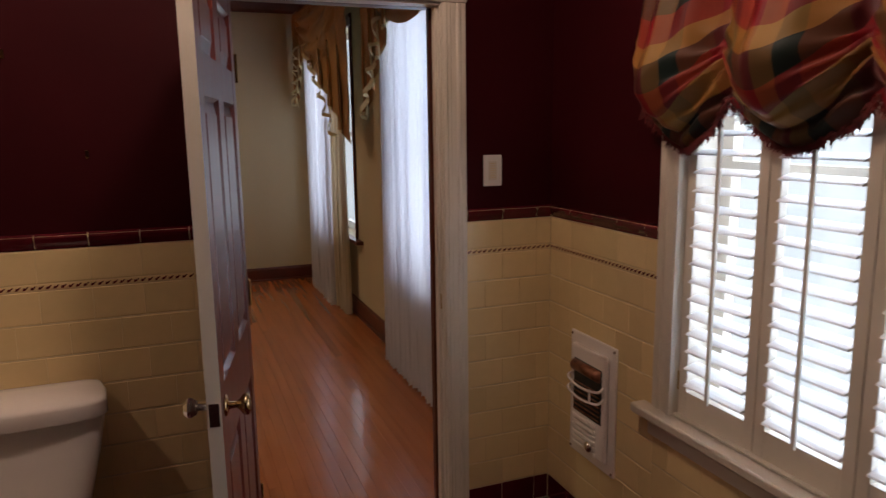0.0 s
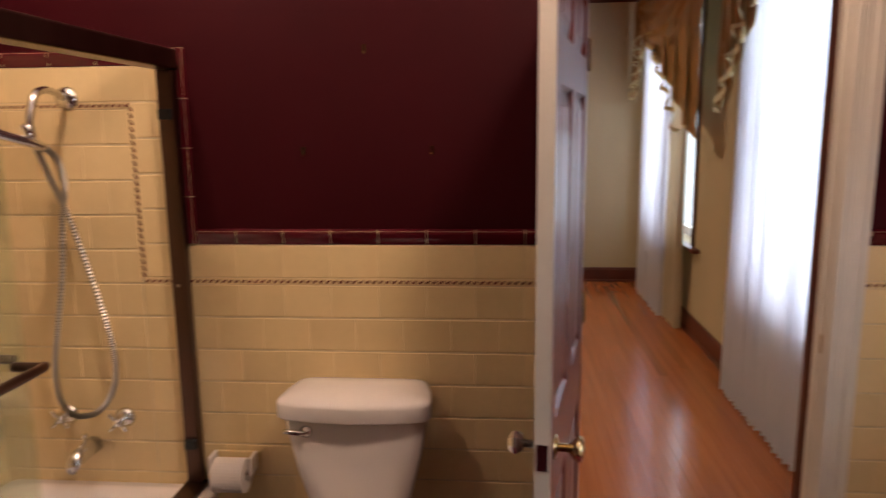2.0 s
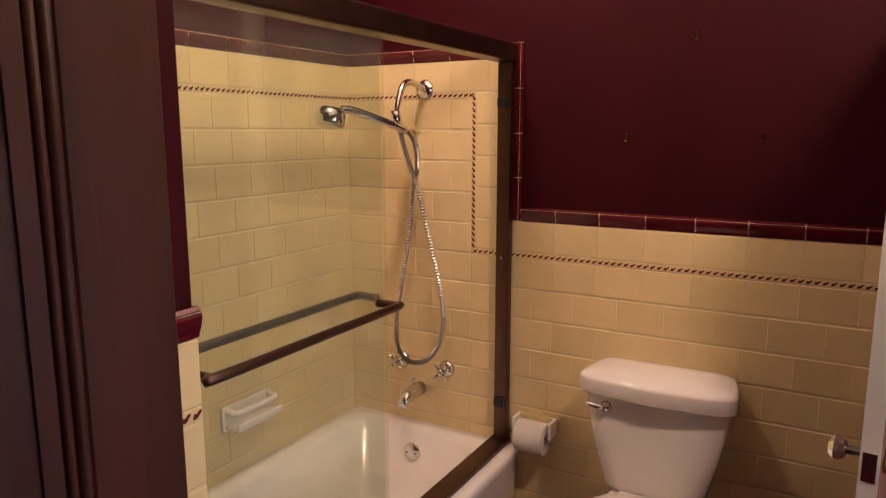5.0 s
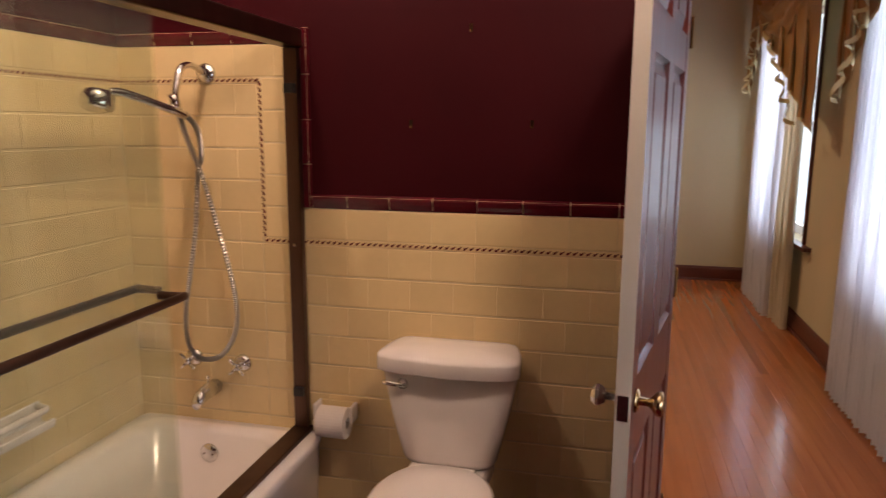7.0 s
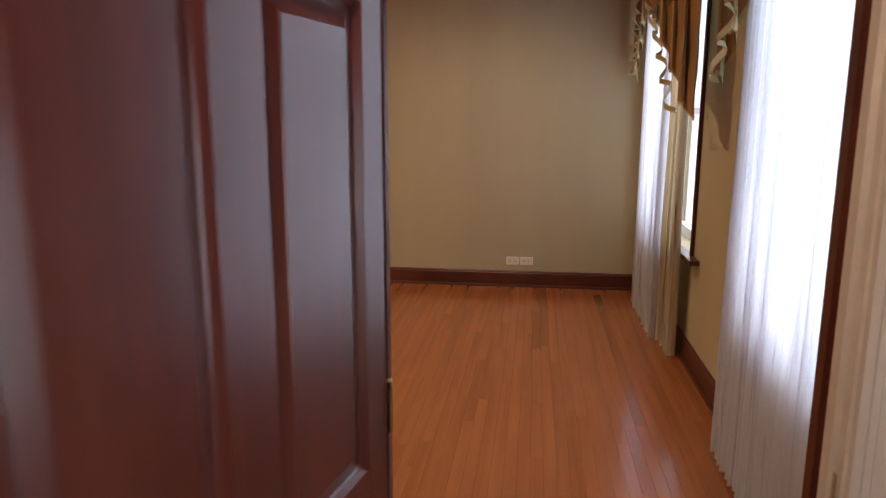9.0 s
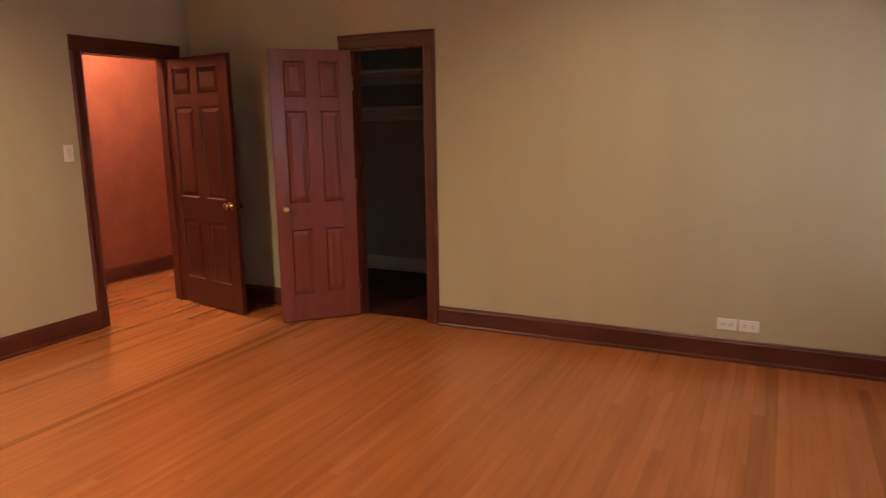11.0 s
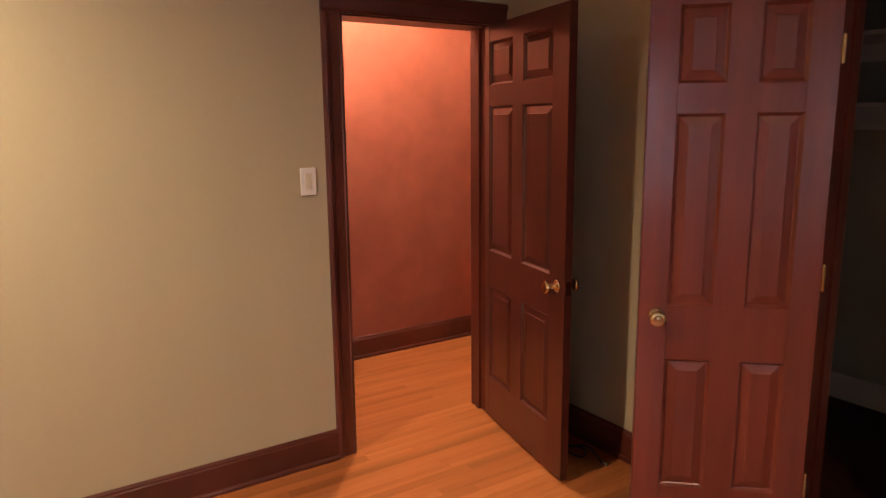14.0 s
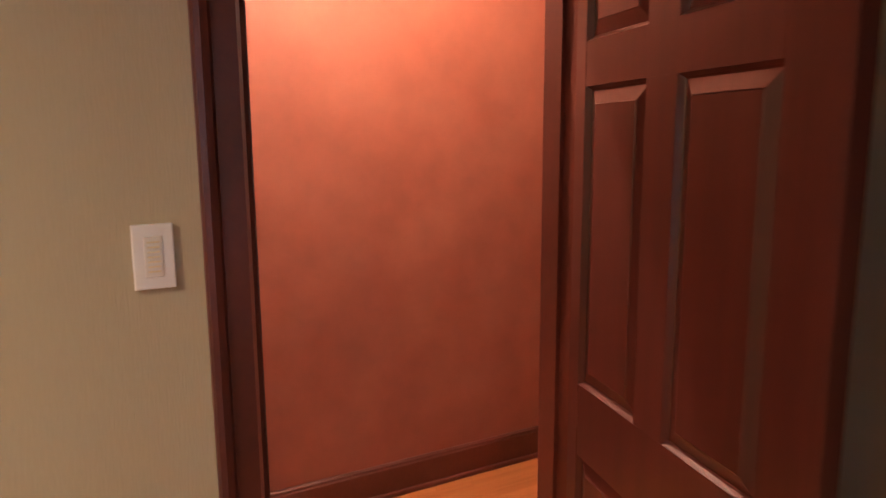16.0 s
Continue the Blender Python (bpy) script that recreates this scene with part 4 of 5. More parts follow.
# balloon shade: gathered poufs of plaid silk with a fringed hem
def balloon_shade():
    root = thing("balloon_shade", pose(0, 0, 0), "plaid silk balloon shade in burgundy, gold and green with fringe", "window shade")
    # side view of the cloth (x, z) at the middle of a pouf and at a gathered cord, by length of cloth
    lengths = (0.0, 0.33, 0.60, 0.73, 0.83, 0.90, 0.97, 1.02)
    mid = smooth_path([(3.56, 0, 2.42), (3.50, 0, 2.10), (3.415, 0, 1.85), (3.385, 0, 1.735), (3.405, 0, 1.645), (3.465, 0, 1.60), (3.525, 0, 1.565), (3.55, 0, 1.525)], 10)
    cord = smooth_path([(3.56, 0, 2.42), (3.553, 0, 2.12), (3.545, 0, 1.92), (3.535, 0, 1.83), (3.53, 0, 1.765), (3.54, 0, 1.72), (3.545, 0, 1.675), (3.555, 0, 1.64)], 10)
    cords = (1.725, 1.365, 0.965, 0.565, 0.165)
    nv, per = len(mid) - 1, 40
    bm = bmesh.new()
    uvl = bm.loops.layers.uv.new("UVMap")
    grid, uvs = [], {}
    nu = per * (len(cords) - 1)
    for j in range(nv + 1):
        v = j / nv
        k = min(j // 10, 6)
        arc = lengths[k] + (lengths[k + 1] - lengths[k]) * (j / 10 - k)
        low = max(0.0, min(1.0, (arc - 0.45) / 0.4))
        row = []
        for i in range(nu + 1):
            p = min(i // per, len(cords) - 2)
            f = i / per - p
            lobe = math.sin(math.pi * f) ** 0.75
            c = cord[j].lerp(mid[j], lobe)
            y = cords[p] + (cords[p + 1] - cords[p]) * f
            # the pouf swells over its cords, and creases fan out from them
            y += 0.030 * low * math.sin(2 * math.pi * f) * -1
            near = math.exp(-4.5 * min(f, 1 - f))
            fan = math.atan2(0.82 - arc, 0.04 + min(f, 1 - f) * 0.4)
            crease = math.sin(fan * 13 + 1.7 * p + 2 * noise.noise(Vector((i * 0.07, j * 0.06, 2.0))))
            d = 0.016 * crease * near * low + 0.010 * noise.noise(Vector((i * 0.09, j * 0.11, 1.3))) * (0.4 + low)
            d += 0.010 * math.sin(2 * math.pi * 4 * f + p) * (1 - low)
            tuck = 0.012 * math.sin(arc * 95 + 3 * f) * max(0.0, (arc - 0.80) / 0.2)
            vert = bm.verts.new((c.x - d - tuck, y, c.z + 0.5 * d + 0.007 * noise.noise(Vector((i * 0.05, j * 0.1, 7.7)))))
            uvs[vert] = ((i / per) * 0.47, arc + 0.05 * (1 - lobe) * low)
            row.append(vert)
        grid.append(row)
    for j in range(nv):
        for i in range(nu):
            f = bm.faces.new((grid[j][i], grid[j][i + 1], grid[j + 1][i + 1], grid[j + 1][i]))
            for l in f.loops:
                l[uvl].uv = uvs[l.vert]
    hem = [tuple(v.co) for v in grid[nv]]
    part("fabric", bm, M_PLAID, root, "plaid silk gathered into poufs", True)
    fr = bmesh.new()
    rnd = random.Random(4)
    for i in range(len(hem) - 1):
        for k in range(16):
            t = k / 16
            p = Vector(hem[i]).lerp(Vector(hem[i + 1]), t) + Vector((rnd.uniform(-0.012, 0.004), 0, rnd.uniform(-0.004, 0.016)))
            q = p + Vector((rnd.uniform(-0.022, 0.008), rnd.uniform(-0.010, 0.010), -0.012 - rnd.uniform(0, 0.014)))
            a = [fr.verts.new(p + Vector((0, dy, 0))) for dy in (-0.004, 0.004)] + [fr.verts.new(q)]
            b = fr.verts.new(p + Vector((0.004, 0, 0)))
            fr.faces.new((a[0], a[1], a[2]))
            fr.faces.new((a[1], b, a[2]))
            fr.faces.new((b, a[0], a[2]))
    tagged(part("fringe", fr, M_FRINGE, root, "short burgundy brush fringe"), kind="stuff")
    part("headrail", boxes((3.545, 3.575, 0.17, 1.72, 2.40, 2.44)), M_WHITE, root)


balloon_shade()

# ---- bedroom windows, sheers and valances ----
for nm, W in (("window_near", NW), ("window_far", FW)):
    wr = tagged(thing(nm, pose(0, 0, 0), "tall bedroom window with dark wood sill behind sheer curtains", "window"), kind="structure")
    y0, y1, z0, z1 = W
    casing_board("casing", wr, M_TRIM, (3.604, y1, z0), (3.604, y1, z1), 0.09, (-1, 0, 0), (0, 1, 0))
    casing_board("casing", wr, M_TRIM, (3.604, y0, z0), (3.604, y0, z1), 0.05, (-1, 0, 0), (0, -1, 0))
    casing_board("casing_head", wr, M_TRIM, (3.604, y0 - 0.05, z1 + 0.002), (3.604, y1 + 0.09, z1 + 0.002), 0.09, (-1, 0, 0), (0, 0, 1))
    part("window_sill", soft_box(3.545, 3.70, y0 - 0.20, y1 + 0.10, z0 - 0.032, z0 - 0.002, 0.006), M_TRIM, wr)
    for a, b, c, d in ((y0 - 0.004, y0 + 0.004, z0, z1), (y1 - 0.004, y1 + 0.004, z0, z1)):
        part("jamb_lining", boxes((3.600, 3.699, a, b, c, d)), M_TRIM, wr)
    zm = (z0 + z1) / 2
    for a, b, c, d in ((y0 + 0.001, y0 + 0.05, z0, z1), (y1 - 0.05, y1 - 0.001, z0, z1), (y0 + 0.05, y1 - 0.05, z0, z0 + 0.07), (y0 + 0.05, y1 - 0.05, z1 - 0.05, z1), (y0 + 0.05, y1 - 0.05, zm - 0.02, zm + 0.02)):
        part("window_frame", boxes((3.70, 3.74, a, b, c, d)), M_WHITE, wr)
    for c, d in ((z0 + 0.07, zm - 0.02), (zm + 0.02, z1 - 0.05)):
        pn = part("pane", boxes((3.718, 3.722, y0 + 0.05, y1 - 0.05, c, d)), M_GLASS, wr)
        pn.visible_shadow = False


def curtain(name, ya, yb, x, top, bottom, folds, depth, mat, label, seed, taper=0.0):
    """A hung cloth in uneven folds that open and wander towards the hem."""
    root = thing(name, pose(0, 0, 0), label, "curtain")
    rnd = random.Random(seed)
    cuts = [0.0]
    for k in range(folds):
        cuts.append(cuts[-1] + rnd.uniform(0.7, 1.35))
    cuts = [c / cuts[-1] for c in cuts]
    amp = [rnd.uniform(0.6, 1.2) for _ in cuts]
    nu, nv = folds * 10, 36
    bm = bmesh.new()
    grid = []
    for j in range(nv + 1):
        v = j / nv
        row = []
        for i in range(nu + 1):
            k = min(i // 10, folds - 1)
            f = (i - 10 * k) / 10
            u = cuts[k] + (cuts[k + 1] - cuts[k]) * f
            s = math.sin(2 * math.pi * f)
            d = depth * (0.55 + 0.45 * v) * amp[k] * s * (1 + 0.25 * noise.noise(Vector((u * 9, v * 2.5, seed))))
            y = ya + (yb - ya) * u + taper * v * (u - 0.5) + 0.012 * noise.noise(Vector((u * 6, v * 3, seed + 9)))
            y += 0.35 * depth * math.cos(2 * math.pi * f) * v
            hem = bottom + 0.012 * noise.noise(Vector((u * 13, 0.2, seed)))
            row.append(bm.verts.new((x + d, y, top + (hem - top) * v)))
        grid.append(row)
    for j in range(nv):
        for i in range(nu):
            bm.faces.new((grid[j][i], grid[j][i + 1], grid[j + 1][i + 1], grid[j + 1][i]))
    part("panel", bm, mat, root, "", True)
    return root


curtain("sheer_curtain", 4.38, 2.86, 3.485, 2.62, 0.018, 26, 0.030, M_SHEER, "white floor-length sheer curtain glowing with daylight", 3)
curtain("sheer_curtain", 7.00, 6.02, 3.465, 2.62, 0.018, 17, 0.032, M_SHEER, "white floor-length sheer curtain glowing with daylight", 5)
# dense edge of the sheer: its dimness is put into the cloth colour
curtain("unlit_sheer_edge", 6.04, 5.635, 3.515, 2.62, 0.018, 6, 0.036, M_SHEER_UNLIT, "gathered sheer at the window edge, cream for want of backlight", 8)


def valance(ya, yb, near_low, far_low, near_len, far_len, seed, near_in=2.26, far_in=2.28):
    """ya far end, yb near end: gathered swag with cascades at both ends, cream lining turned out."""
    root = thing("swag_valance", pose(0, 0, 0), "gold silk swag valance with cream-lined cascades", "valance")
    top = 2.72
    part("rod_board", boxes((3.42, 3.603, yb, ya, top, top + 0.03)), M_TRIM, root)
    # swag
    nu, nv = 60, 40
    bm = bmesh.new()
    g = []
    for j in range(nv + 1):
        v = j / nv
        row = []
        for i in range(nu + 1):
            u = i / nu
            sag = 4 * u * (1 - u)
            z = top - 0.06 * v - 0.50 * v * sag ** 0.85
            x = 3.43 - 0.05 * sag * math.sin(math.pi * v) - 0.018 * math.sin(v * 26 + 3 * abs(u - 0.5)) * (0.35 + 0.65 * sag)
            row.append(bm.verts.new((x + 0.01 * noise.noise(Vector((u * 8, v * 6, seed))), ya + (yb - ya) * u, z)))
        g.append(row)
    for j in range(nv):
        for i in range(nu):
            bm.faces.new((g[j][i], g[j][i + 1], g[j + 1][i + 1], g[j + 1][i]))
    part("swag", bm, M_GOLD, root, "draped gold silk", True)
    # cascades: zigzag pleats whose hem climbs in steps from the outer to the inner edge
    for y_out, y_in, low, inner in ((yb - 0.02, yb - 0.02 + near_len, near_low, near_in), (ya + 0.02, ya + 0.02 - far_len, far_low, far_in)):
        for mat, back in ((M_GOLD, 0.0), (M_CREAM, 0.006)):
            pleats = 4
            bm = bmesh.new()
            g = []
            n = pleats * 8
            for j in range(31):
                v = j / 30
                row = []
                for i in range(n + 1):
                    u = i / n
                    k = u * pleats
                    f = k - math.floor(k)
                    tri = abs(2 * f - 1)
                    step = u + 0.06 * math.sin(2 * math.pi * f)
                    hem = low + (inner - low) * max(0.0, min(1.0, step))
                    y = y_out + (y_in - y_out) * (u + 0.10 * math.sin(2 * math.pi * f) * v)
                    x = 3.415 + back + 0.055 * (tri - 0.5) * (0.5 + 0.5 * v) - 0.0 * v
                    x += 0.012 * noise.noise(Vector((u * 7, v * 5, seed + 3)))
                    z = top + (hem - top) * v - (back * 3) * v
                    row.append(bm.verts.new((x, y, z)))
                g.append(row)
            for j in range(30):
                for i in range(n):
                    bm.faces.new((g[j][i], g[j][i + 1], g[j + 1][i + 1], g[j + 1][i]))
            part("cascade" if mat is M_GOLD else "cascade_lining", bm, mat, root, "" if mat is M_GOLD else "cream silk lining", True)
        # ruffle along the inner stepped hem
        bm = bmesh.new()
        rows = []
        for j in range(50):
            v = j / 49
            z = low + 0.02 + (inner + 0.1 - low) * v
            uu = v
            y = y_out + (y_in - y_out) * (0.15 + 0.85 * uu)
            r = []
            for i in range(6):
                w = i / 5
                r.append(bm.verts.new((3.375 + 0.03 * math.sin(v * 40 + 1.5 * w), y + (0.05 * w) * math.copysign(1, y_in - y_out) + 0.012 * math.sin(v * 40), z + 0.02 * math.cos(v * 33 + w))))
            rows.append(r)
        for a, b in zip(rows, rows[1:]):
            for i in range(5):
                bm.faces.new((a[i], a[i + 1], b[i + 1], b[i]))
        part("ruffle", bm, M_CREAM, root, "crumpled cream silk ruffle", True)


valance(7.24, 5.12, 1.50, 1.80, 1.42, 0.34, 2)
valance(4.58, 2.62, 1.55, 1.62, 0.60, 0.64, 6)

# ---- closet fittings ----
for z in (1.62, 1.95):
    shf = thing("closet_shelf", pose(0, 0, 0), "white painted closet shelf in the dark", "shelf", "closet shelves")
    part("board", soft_box(-1.345, 0.0, 8.55, 8.995, z, z + 0.022, 0.002, 1), M_WHITE, shf)
    part("cleat", boxes((-1.345, 0.0, 8.972, 8.996, z - 0.09, z - 0.001)), M_WHITE, shf)
    part("cleat", boxes((-1.348, -1.326, 8.45, 8.97, z - 0.09, z - 0.001)), M_WHITE, shf)
rod = thing("closet_rod", pose(0, 0, 0), "wooden hanging rod under the closet shelf", "closet rod")
part("pole", tube([(-1.33, 8.70, 1.53), (0.2, 8.70, 1.53), (0.945, 8.70, 1.53)], 0.016, 12), M_WHITE, rod, "", True)

# cable lying at the baseboard between the open doors
cb = thing("coiled_cable", pose(-1.30, 7.30, 0.008), "thin black cable with metal plug lying by the baseboard", "cable")
part("cord", tube(smooth_path([(-0.15, 0.05, 0), (-0.05, 0.0, 0.0), (0.06, 0.03, 0.004), (0.10, -0.04, 0.0), (0.0, -0.05, 0.006), (0.05, 0.05, 0.01), (0.2, 0.0, 0.0)], 6), 0.005, 6), M_BLACK, cb, "", True)
part("plug", moved(lathe(((0.006, 0), (0.009, 0.005), (0.009, 0.03), (0.004, 0.034)), 10, "x"), pose(0.2, 0, 0.003)), M_CHROME, cb, "", True)

# ---- ceiling lamps ----
def ceiling_lamp(x, y, z, r, label):
    c = thing("ceiling_lamp", pose(x, y, z), label, "ceiling lamp")
    part("canopy", lathe(((r, 0), (r, -0.012), (r * 0.9, -0.02)), 24), M_BRASS, c, "", True)
    bowl = part("shade", lathe(((r * 0.95, -0.021), (r * 0.98, -0.03), (r * 0.8, -0.07), (r * 0.4, -0.095), (0.01, -0.10)), 24), M_LAMP, c, "frosted glass bowl", True)
    bowl.visible_shadow = False


def recessed_lamp(x, y):
    c = thing("recessed_downlight", pose(x, y, H), "white recessed ceiling downlight, lit", "downlight", "bedroom downlights")
    part("trim_ring", lathe(((0.05, -0.004), (0.062, -0.006), (0.085, -0.004), (0.085, 0.0)), 28), M_WHITE, c, "", True)


ceiling_lamp(2.46, 1.23, HB - 0.001, 0.15, "round frosted glass bathroom ceiling lamp, lit")
ceiling_lamp(1.02, 1.68, HB - 0.001, 0.09, "small frosted ceiling lamp over the tub, lit")
recessed_lamp(-0.95, 4.10)
recessed_lamp(2.05, 5.90)
ceiling_lamp(-2.53, 6.96, H - 0.001, 0.10, "round frosted glass hall ceiling lamp, lit")


# ---- tiles ----
T, TW = 0.110, 0.153
BORDER = 1.11


def tile_mesh(w, h, mat, depth=0.006, soft=0.0038, upright=0.0005):
    """One glazed tile, facing local -y: softly rounded bed joints, tight upright joints."""
    a, b = w / 2 - upright, h / 2 - 0.0013
    loops = [[(sx * (a - i * 0.15), y, sz * (b - i)) for sx, sz in ((-1, -1), (1, -1), (1, 1), (-1, 1))] for i, y in ((0, 0.0), (0, -depth + soft * 0.6), (soft, -depth))]
    bm = loft(loops, False, True)
    me = bpy.data.meshes.new("tile")
    bm.to_mesh(me)
    bm.free()
    me.materials.append(mat)
    return me


TILE_CACHE = {}


def tiles(parent, origin, turn, u0, u1, z0, z1, mat=M_TILE, w=TW, h=T, name="tile", depth=0.006, soft=0.0038, shift=0):
    """A field of separate tiles in running bond: origin and turn place local x along the wall and -y out of it."""
    base = Matrix.Translation(origin) @ Matrix.Rotation(radians(turn), 4, "Z")
    nz = max(1, round((z1 - z0) / h))
    hh = (z1 - z0) / nz
    for k in range(nz):
        u = u0
        first = w / 2 if (k + shift) % 2 and w == TW else w
        while u < u1 - 0.004:
            ww = min(first if u == u0 else w, u1 - u)
            if 0 < u1 - u - ww < 0.012:
                ww = u1 - u
            key = (round(ww, 3), round(hh, 3), mat.name, depth)
            if key not in TILE_CACHE:
                TILE_CACHE[key] = tile_mesh(ww, hh, mat, depth, soft, 0.0013 if mat is M_CAP else 0.0003)
            ob = new(name, TILE_CACHE[key])
            ob.parent = parent
            ob.matrix_world = base @ Matrix.Translation((u + ww / 2, 0, z0 + (k + 0.5) * hh))
            u += ww


def rope(parent, origin, turn, u0, u1, z, upright=False):
    """A border strip 2 cm wide: cream bed with a dark wave of slanted strokes."""
    base = Matrix.Translation(origin) @ Matrix.Rotation(radians(turn), 4, "Z")
    L = u1 - u0
    bed = boxes((0, L, -0.006, 0, -0.0095, 0.0095))
    bm = bmesh.new()
    n = int(L / 0.021)
    for k in range(n):
        c = (k + 0.5) * L / n
        pts = [(c - 0.009, -0.006), (c - 0.001, -0.0055), (c + 0.009, 0.005), (c + 0.006, 0.0065), (c - 0.002, 0.0015), (c - 0.006, 0.003)]
        lo = [bm.verts.new((x, -0.0075, zz)) for x, zz in pts]
        hi = [bm.verts.new((x, -0.0055, zz)) for x, zz in pts]
        bm.faces.new(lo)
        for i in range(len(pts)):
            bm.faces.new((lo[i], lo[(i + 1) % len(pts)], hi[(i + 1) % len(pts)], hi[i]))
    bmesh.ops.recalc_face_normals(bm, faces=bm.faces[:])
    m = base @ Matrix.Translation((u0, 0, z))
    if upright:
        m = m @ Matrix.Rotation(radians(-90), 4, "Y")
    s = part("border_strip", moved(bed, m), M_TILE, parent)
    tagged(part("border_pattern", moved(bm, m), M_ROPE, s, "dark twisted rope pattern"), kind="stuff")


def cap_run(parent, origin, turn, u0, u1, z, upright=False, first=0.0):
    """Rounded burgundy cap tiles, 15 cm long."""
    base = Matrix.Translation(origin) @ Matrix.Rotation(radians(turn), 4, "Z")
    prof = ((0, 0), (-0.007, 0.0), (-0.009, 0.008), (-0.014, 0.020), (-0.017, 0.034), (-0.014, 0.043), (-0.006, 0.048), (0, 0.048))
    cuts = [u0]
    u = u0 + (first or 0.152)
    while u < u1 - 0.02:
        cuts.append(u)
        u += 0.152
    cuts.append(u1)
    for a, b in zip(cuts, cuts[1:]):
        bm = loft([[(x, y, h) for y, h in prof] for x in (a + 0.0016, b - 0.0016)])
        m = base @ (Matrix.Translation((0, 0, z)) if not upright else Matrix.Translation((z, 0, 0)) @ Matrix.Rotation(radians(-90), 4, "Y") @ Matrix.Scale(-1, 4, (0, 0, 1)))
        bm = moved(bm, m)
        bmesh.ops.recalc_face_normals(bm, faces=bm.faces[:])
        part("cap_tile", bm, M_CAP, parent)
    back = moved(boxes((u0, u1, -0.0075, 0.001, 0.002, 0.045), (u0, u1, -0.0150, -0.007, 0.028, 0.041)), m)
    bmesh.ops.recalc_face_normals(back, faces=back.faces[:])
    part("cap_grout", back, M_GROUT, parent)


def grout(parent, spans):
    part("grout_bed", boxes(*spans), M_GROUT, parent, "pale grout")


ON = (0, W_Y - 0.0, 0)
# north wall: grout beds stand just behind the tile faces
grout(wall_north, ((0.425, 1.15, W_Y - 0.0045, W_Y + 0.002, 0.33, 1.79), (1.15, DX0 - CW, W_Y - 0.0045, W_Y + 0.002, 0.0, 1.23), (DX1 + CW, 3.605, W_Y - 0.0045, W_Y + 0.002, 0.0, 1.23)))
tiles(wall_north, ON, 0, 0.987 - 5 * T - 0.004, 0.977, 0.33, 1.10)
tiles(wall_north, ON, 0, 0.987 - 5 * T - 0.004, 0.977, 1.10, 1.66, h=0.112)
tiles(wall_north, ON, 0, 0.987 - 5 * T - 0.004, 1.130, 1.68, 1.79)
tiles(wall_north, ON, 0, 0.997, 1.130, 1.12, 1.68, w=0.12)
tiles(wall_north, ON, 0, 0.980, 1.145, 0.33, 1.10)
tiles(wall_north, ON, 0, 1.145, DX0 - CW, 0.11, 1.10)
tiles(wall_north, ON, 0, 1.145, DX0 - CW, 1.12, 1.23)
tiles(wall_north, ON, 0, 1.145, DX0 - CW, 0.0, 0.11, M_CAP, 0.1521, name="base_tile")
tiles(wall_north, ON, 0, DX1 + CW, 3.600, 0.11, 1.10)
tiles(wall_north, ON, 0, DX1 + CW, 3.600, 1.12, 1.23)
tiles(wall_north, ON, 0, DX1 + CW, 3.600, 0.0, 0.11, M_CAP, 0.1521, name="base_tile")
rope(wall_north, ON, 0, 0.987, DX0 - CW, BORDER)
rope(wall_north, ON, 0, DX1 + CW, 3.600, BORDER)
rope(wall_north, ON, 0, 0.433, 0.987, 1.67)
rope(wall_north, ON, 0, 0.987, 0.987 + 0.55, 1.12, True)
cap_run(wall_north, ON, 0, 1.175, DX0 - CW, 1.232, first=0.13)
cap_run(wall_north, ON, 0, DX1 + CW, 3.600, 1.232)
cap_run(wall_north, ON, 0, 0.433, 1.145, 1.792)
cap_run(wall_north, ON, 0, 1.232, 1.84, 1.127, True)
# east wall
OE = (OUT_X, 0, 0)
grout(wall_east, ((OUT_X - 0.0045, OUT_X + 0.002, -1.4, BW[0] - CW, 0, 1.23), (OUT_X - 0.0045, OUT_X + 0.002, BW[1] + CW, 2.38, 0, 1.23), (OUT_X - 0.0045, OUT_X + 0.002, BW[0] - CW, BW[1] + CW, 0, 0.60)))
tiles(wall_east, OE, -90, -2.378, -(BW[1] + CW), 0.11, 1.10)
tiles(wall_east, OE, -90, -2.378, -(BW[1] + CW), 1.12, 1.23)
tiles(wall_east, OE, -90, -2.378, 0.2, 0.0, 0.11, M_CAP, 0.1521, name="base_tile")
tiles(wall_east, OE, -90, -(BW[1] + CW), 0.2, 0.11, 0.60)
rope(wall_east, OE, -90, -2.378, -(BW[1] + CW), BORDER)
cap_run(wall_east, OE, -90, -2.37, -(BW[1] + CW), 1.232)
# tub wall
OT = (0.424, 0, 0)
grout(wall_tub, ((0.42, 0.4285, 0.842, W_Y, 0.33, 1.79),))
tiles(wall_tub, OT, 90, 0.846, 2.38, 0.33, 1.66, h=0.1108)
tiles(wall_tub, OT, 90, 0.846, 2.38, 1.68, 1.79)
rope(wall_tub, OT, 90, 0.846, 2.38, 1.67)
cap_run(wall_tub, OT, 90, 0.846, 2.37, 1.792)
# partition end, facing the room
OP = (1.294, 0, 0)
grout(wall_part, ((1.29, 1.2985, 0.69, 0.843, 0.0, 1.23),))
tiles(wall_part, OP, 90, 0.692, 0.844, 0.11, 1.10, w=0.152)
tiles(wall_part, OP, 90, 0.692, 0.844, 1.12, 1.23, w=0.152)
rope(wall_part, OP, 90, 0.692, 0.844, BORDER)
cap_run(wall_part, OP, 90, 0.692, 0.847, 1.232)
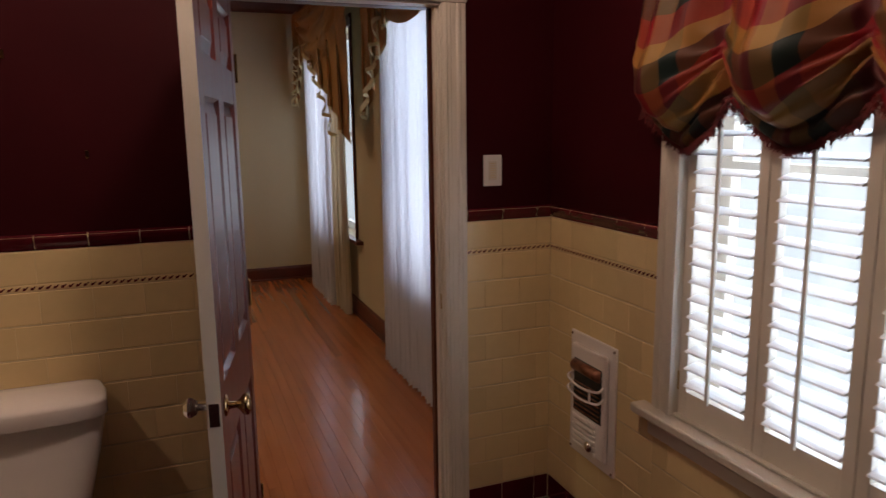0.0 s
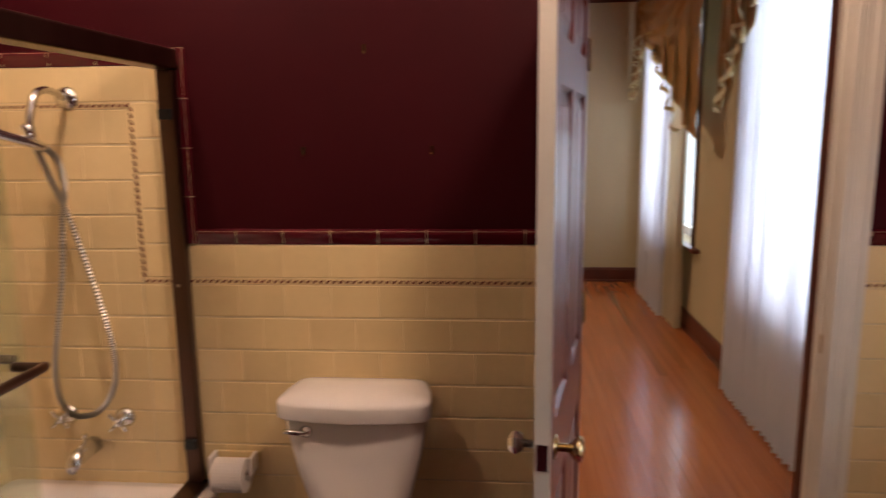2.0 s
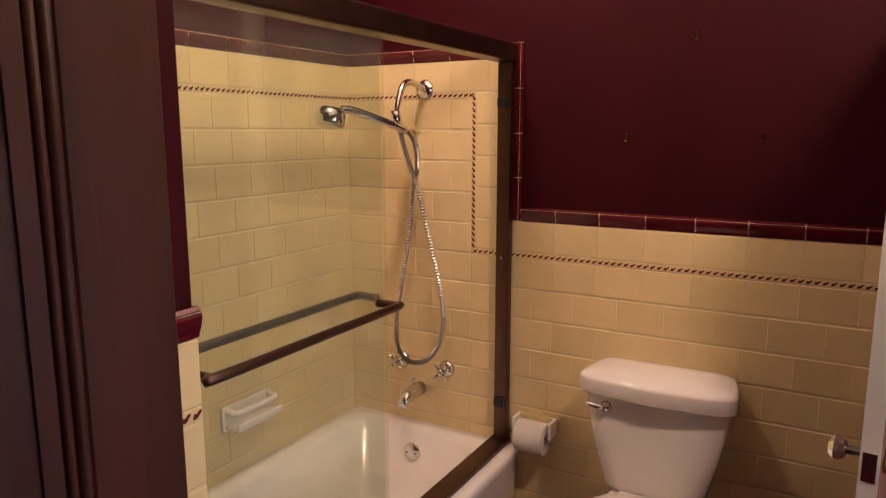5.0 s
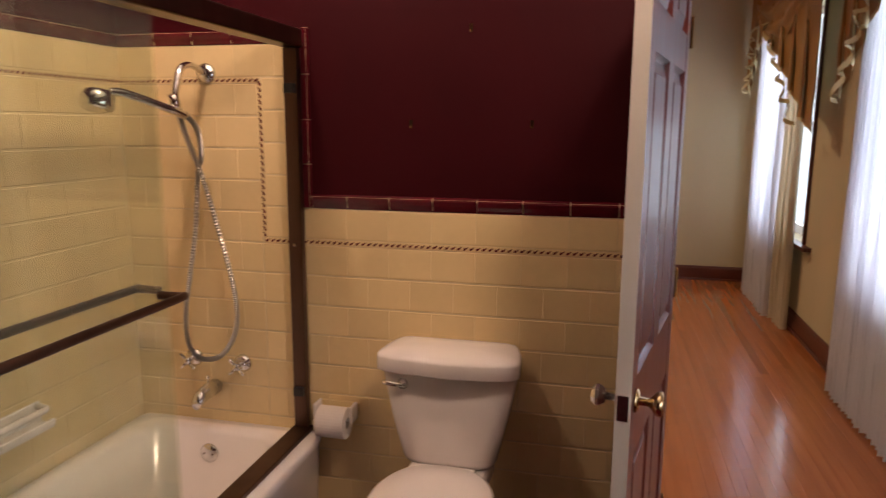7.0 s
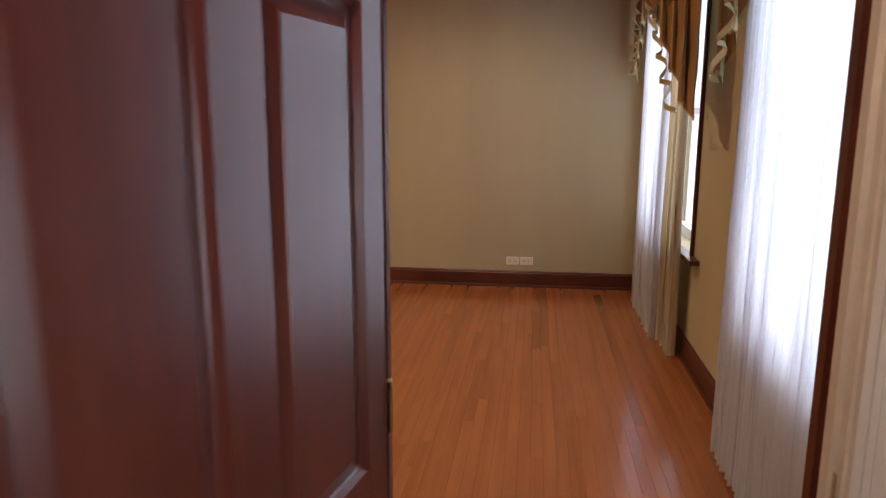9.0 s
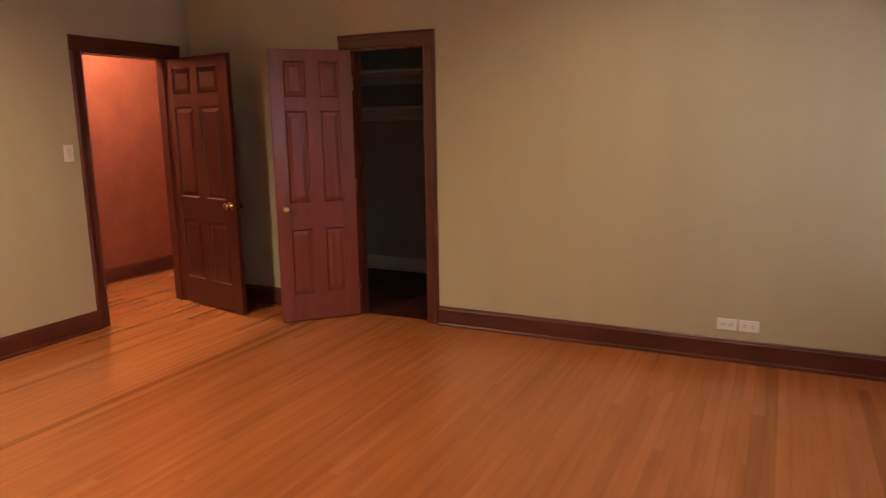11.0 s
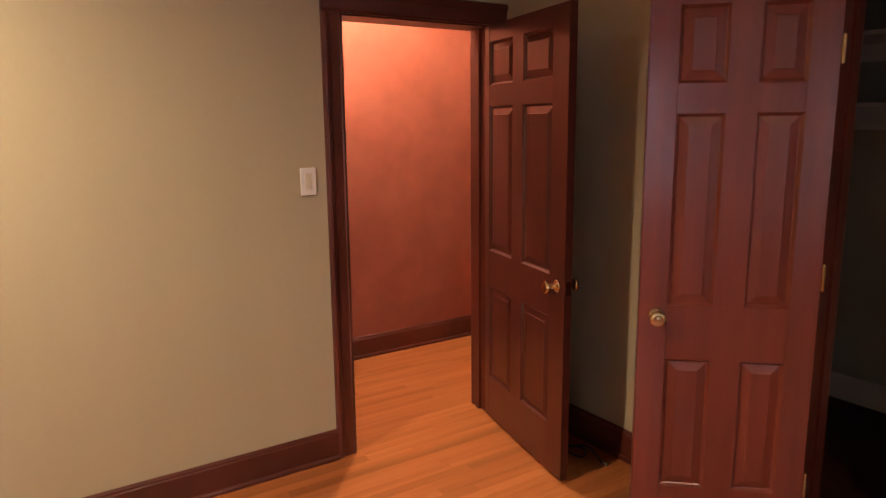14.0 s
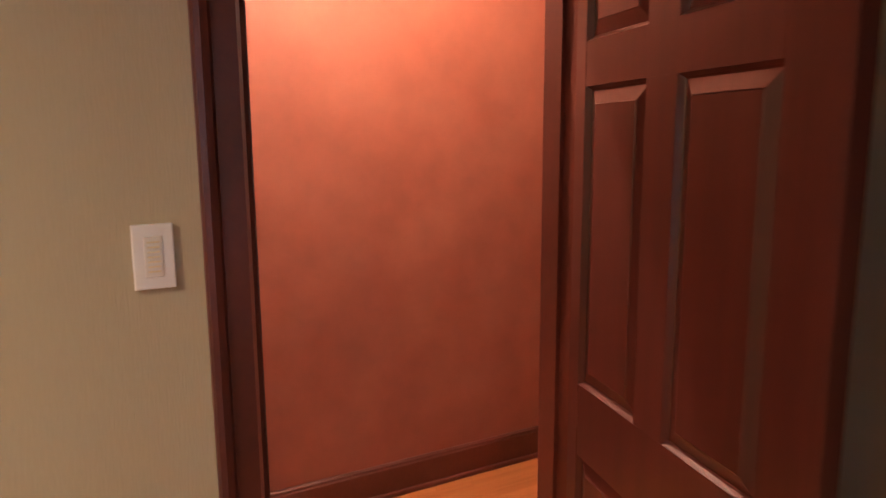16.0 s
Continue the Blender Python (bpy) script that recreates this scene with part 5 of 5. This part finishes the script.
# bathroom floor
FLOOR_TILE = tile_mesh(0.152, 0.152, M_CAP, upright=0.0013)
rest = []
for i in range(16):
    for j in range(25):
        x, y = 1.24 + 0.152 * i, 2.30 - 0.152 * j
        if x < 3.53 and j < 18:
            ob = new("floor_tile", FLOOR_TILE)
            ob.parent = floor_bath
            ob.matrix_world = Matrix.Translation((x, y, -0.0055)) @ Matrix.Rotation(radians(-90), 4, "X")
        elif x < 3.53:
            rest.append((x - 0.0745, x + 0.0745, y - 0.0745, y + 0.0745, -0.0055, 0.0))
tagged(part("floor_tiles", boxes(*rest), M_CAP, floor_bath, "burgundy floor tiles"), kind="stuff")

# ---- oak strip floor ----
PLANK_CACHE = {}


def plank_mesh(length):
    if length not in PLANK_CACHE:
        w, l, b = 0.0572 / 2 - 0.0002, length / 2 - 0.0002, 0.0005
        bm = loft([[(sx * (w - i), sy * (l - i), z) for sx, sy in ((-1, -1), (1, -1), (1, 1), (-1, 1))] for i, z in ((0, -0.014), (0, -b), (b, 0.0))], False, True)
        me = bpy.data.meshes.new("plank")
        bm.to_mesh(me)
        bm.free()
        me.materials.append(M_PLANK)
        PLANK_CACHE[length] = me
    return PLANK_CACHE[length]


def strip_floor(parent, x0, x1, y0, y1, near, seed, budget=300):
    """Strips of random lengths along y; those inside `near` are single planks, the rest one joined part."""
    rnd = random.Random(seed)
    verts, faces, count = [], [], 0
    x = x0
    lengths = (0.6, 0.9, 1.2, 1.5, 1.8, 2.2, 2.6)
    while x < x1 - 0.02:
        y = y0 - rnd.uniform(0, 0.8)
        xc = x + 0.0286
        while y < y1:
            L = rnd.choice(lengths)
            a, b = max(y, y0), min(y + L, y1)
            inside = near[0] < xc < near[1] and b - a > 0.02
            if inside and count < budget:
                L2 = round(b - a, 3)
                ob = new("plank", plank_mesh(L2))
                ob.parent = parent
                ob.matrix_world = Matrix.Translation((xc, (a + b) / 2, 0))
                count += 1
            elif b - a > 0.01:
                n = len(verts)
                w = 0.0284
                for i, z in ((0, -0.014), (0, -0.0005), (0.0005, 0.0)):
                    verts += [(xc + sx * (w - i), (a if sy < 0 else b) - sy * (0.0002 + i), z) for sx, sy in ((-1, -1), (1, -1), (1, 1), (-1, 1))]
                for r in (0, 4):
                    for i in range(4):
                        faces.append((n + r + i, n + r + (i + 1) % 4, n + r + 4 + (i + 1) % 4, n + r + 4 + i))
                faces.append((n + 8, n + 9, n + 10, n + 11))
            y += L
        x += 0.0572
    me = bpy.data.meshes.new("planks")
    me.from_pydata(verts, [], faces)
    me.materials.append(M_PLANKS)
    ob = new("planks", me)
    ob.parent = parent
    tagged(ob, "narrow oak strips", kind="stuff")


strip_floor(floor_bed, -1.872, OUT_X, 2.405, FAR_Y + 0.06, (-1.9, 3.4), 11)
strip_floor(floor_hall, -1.872 - 22 * 0.0572, -1.872, 4.4, 9.6, (-3.2, -1.8), 12)
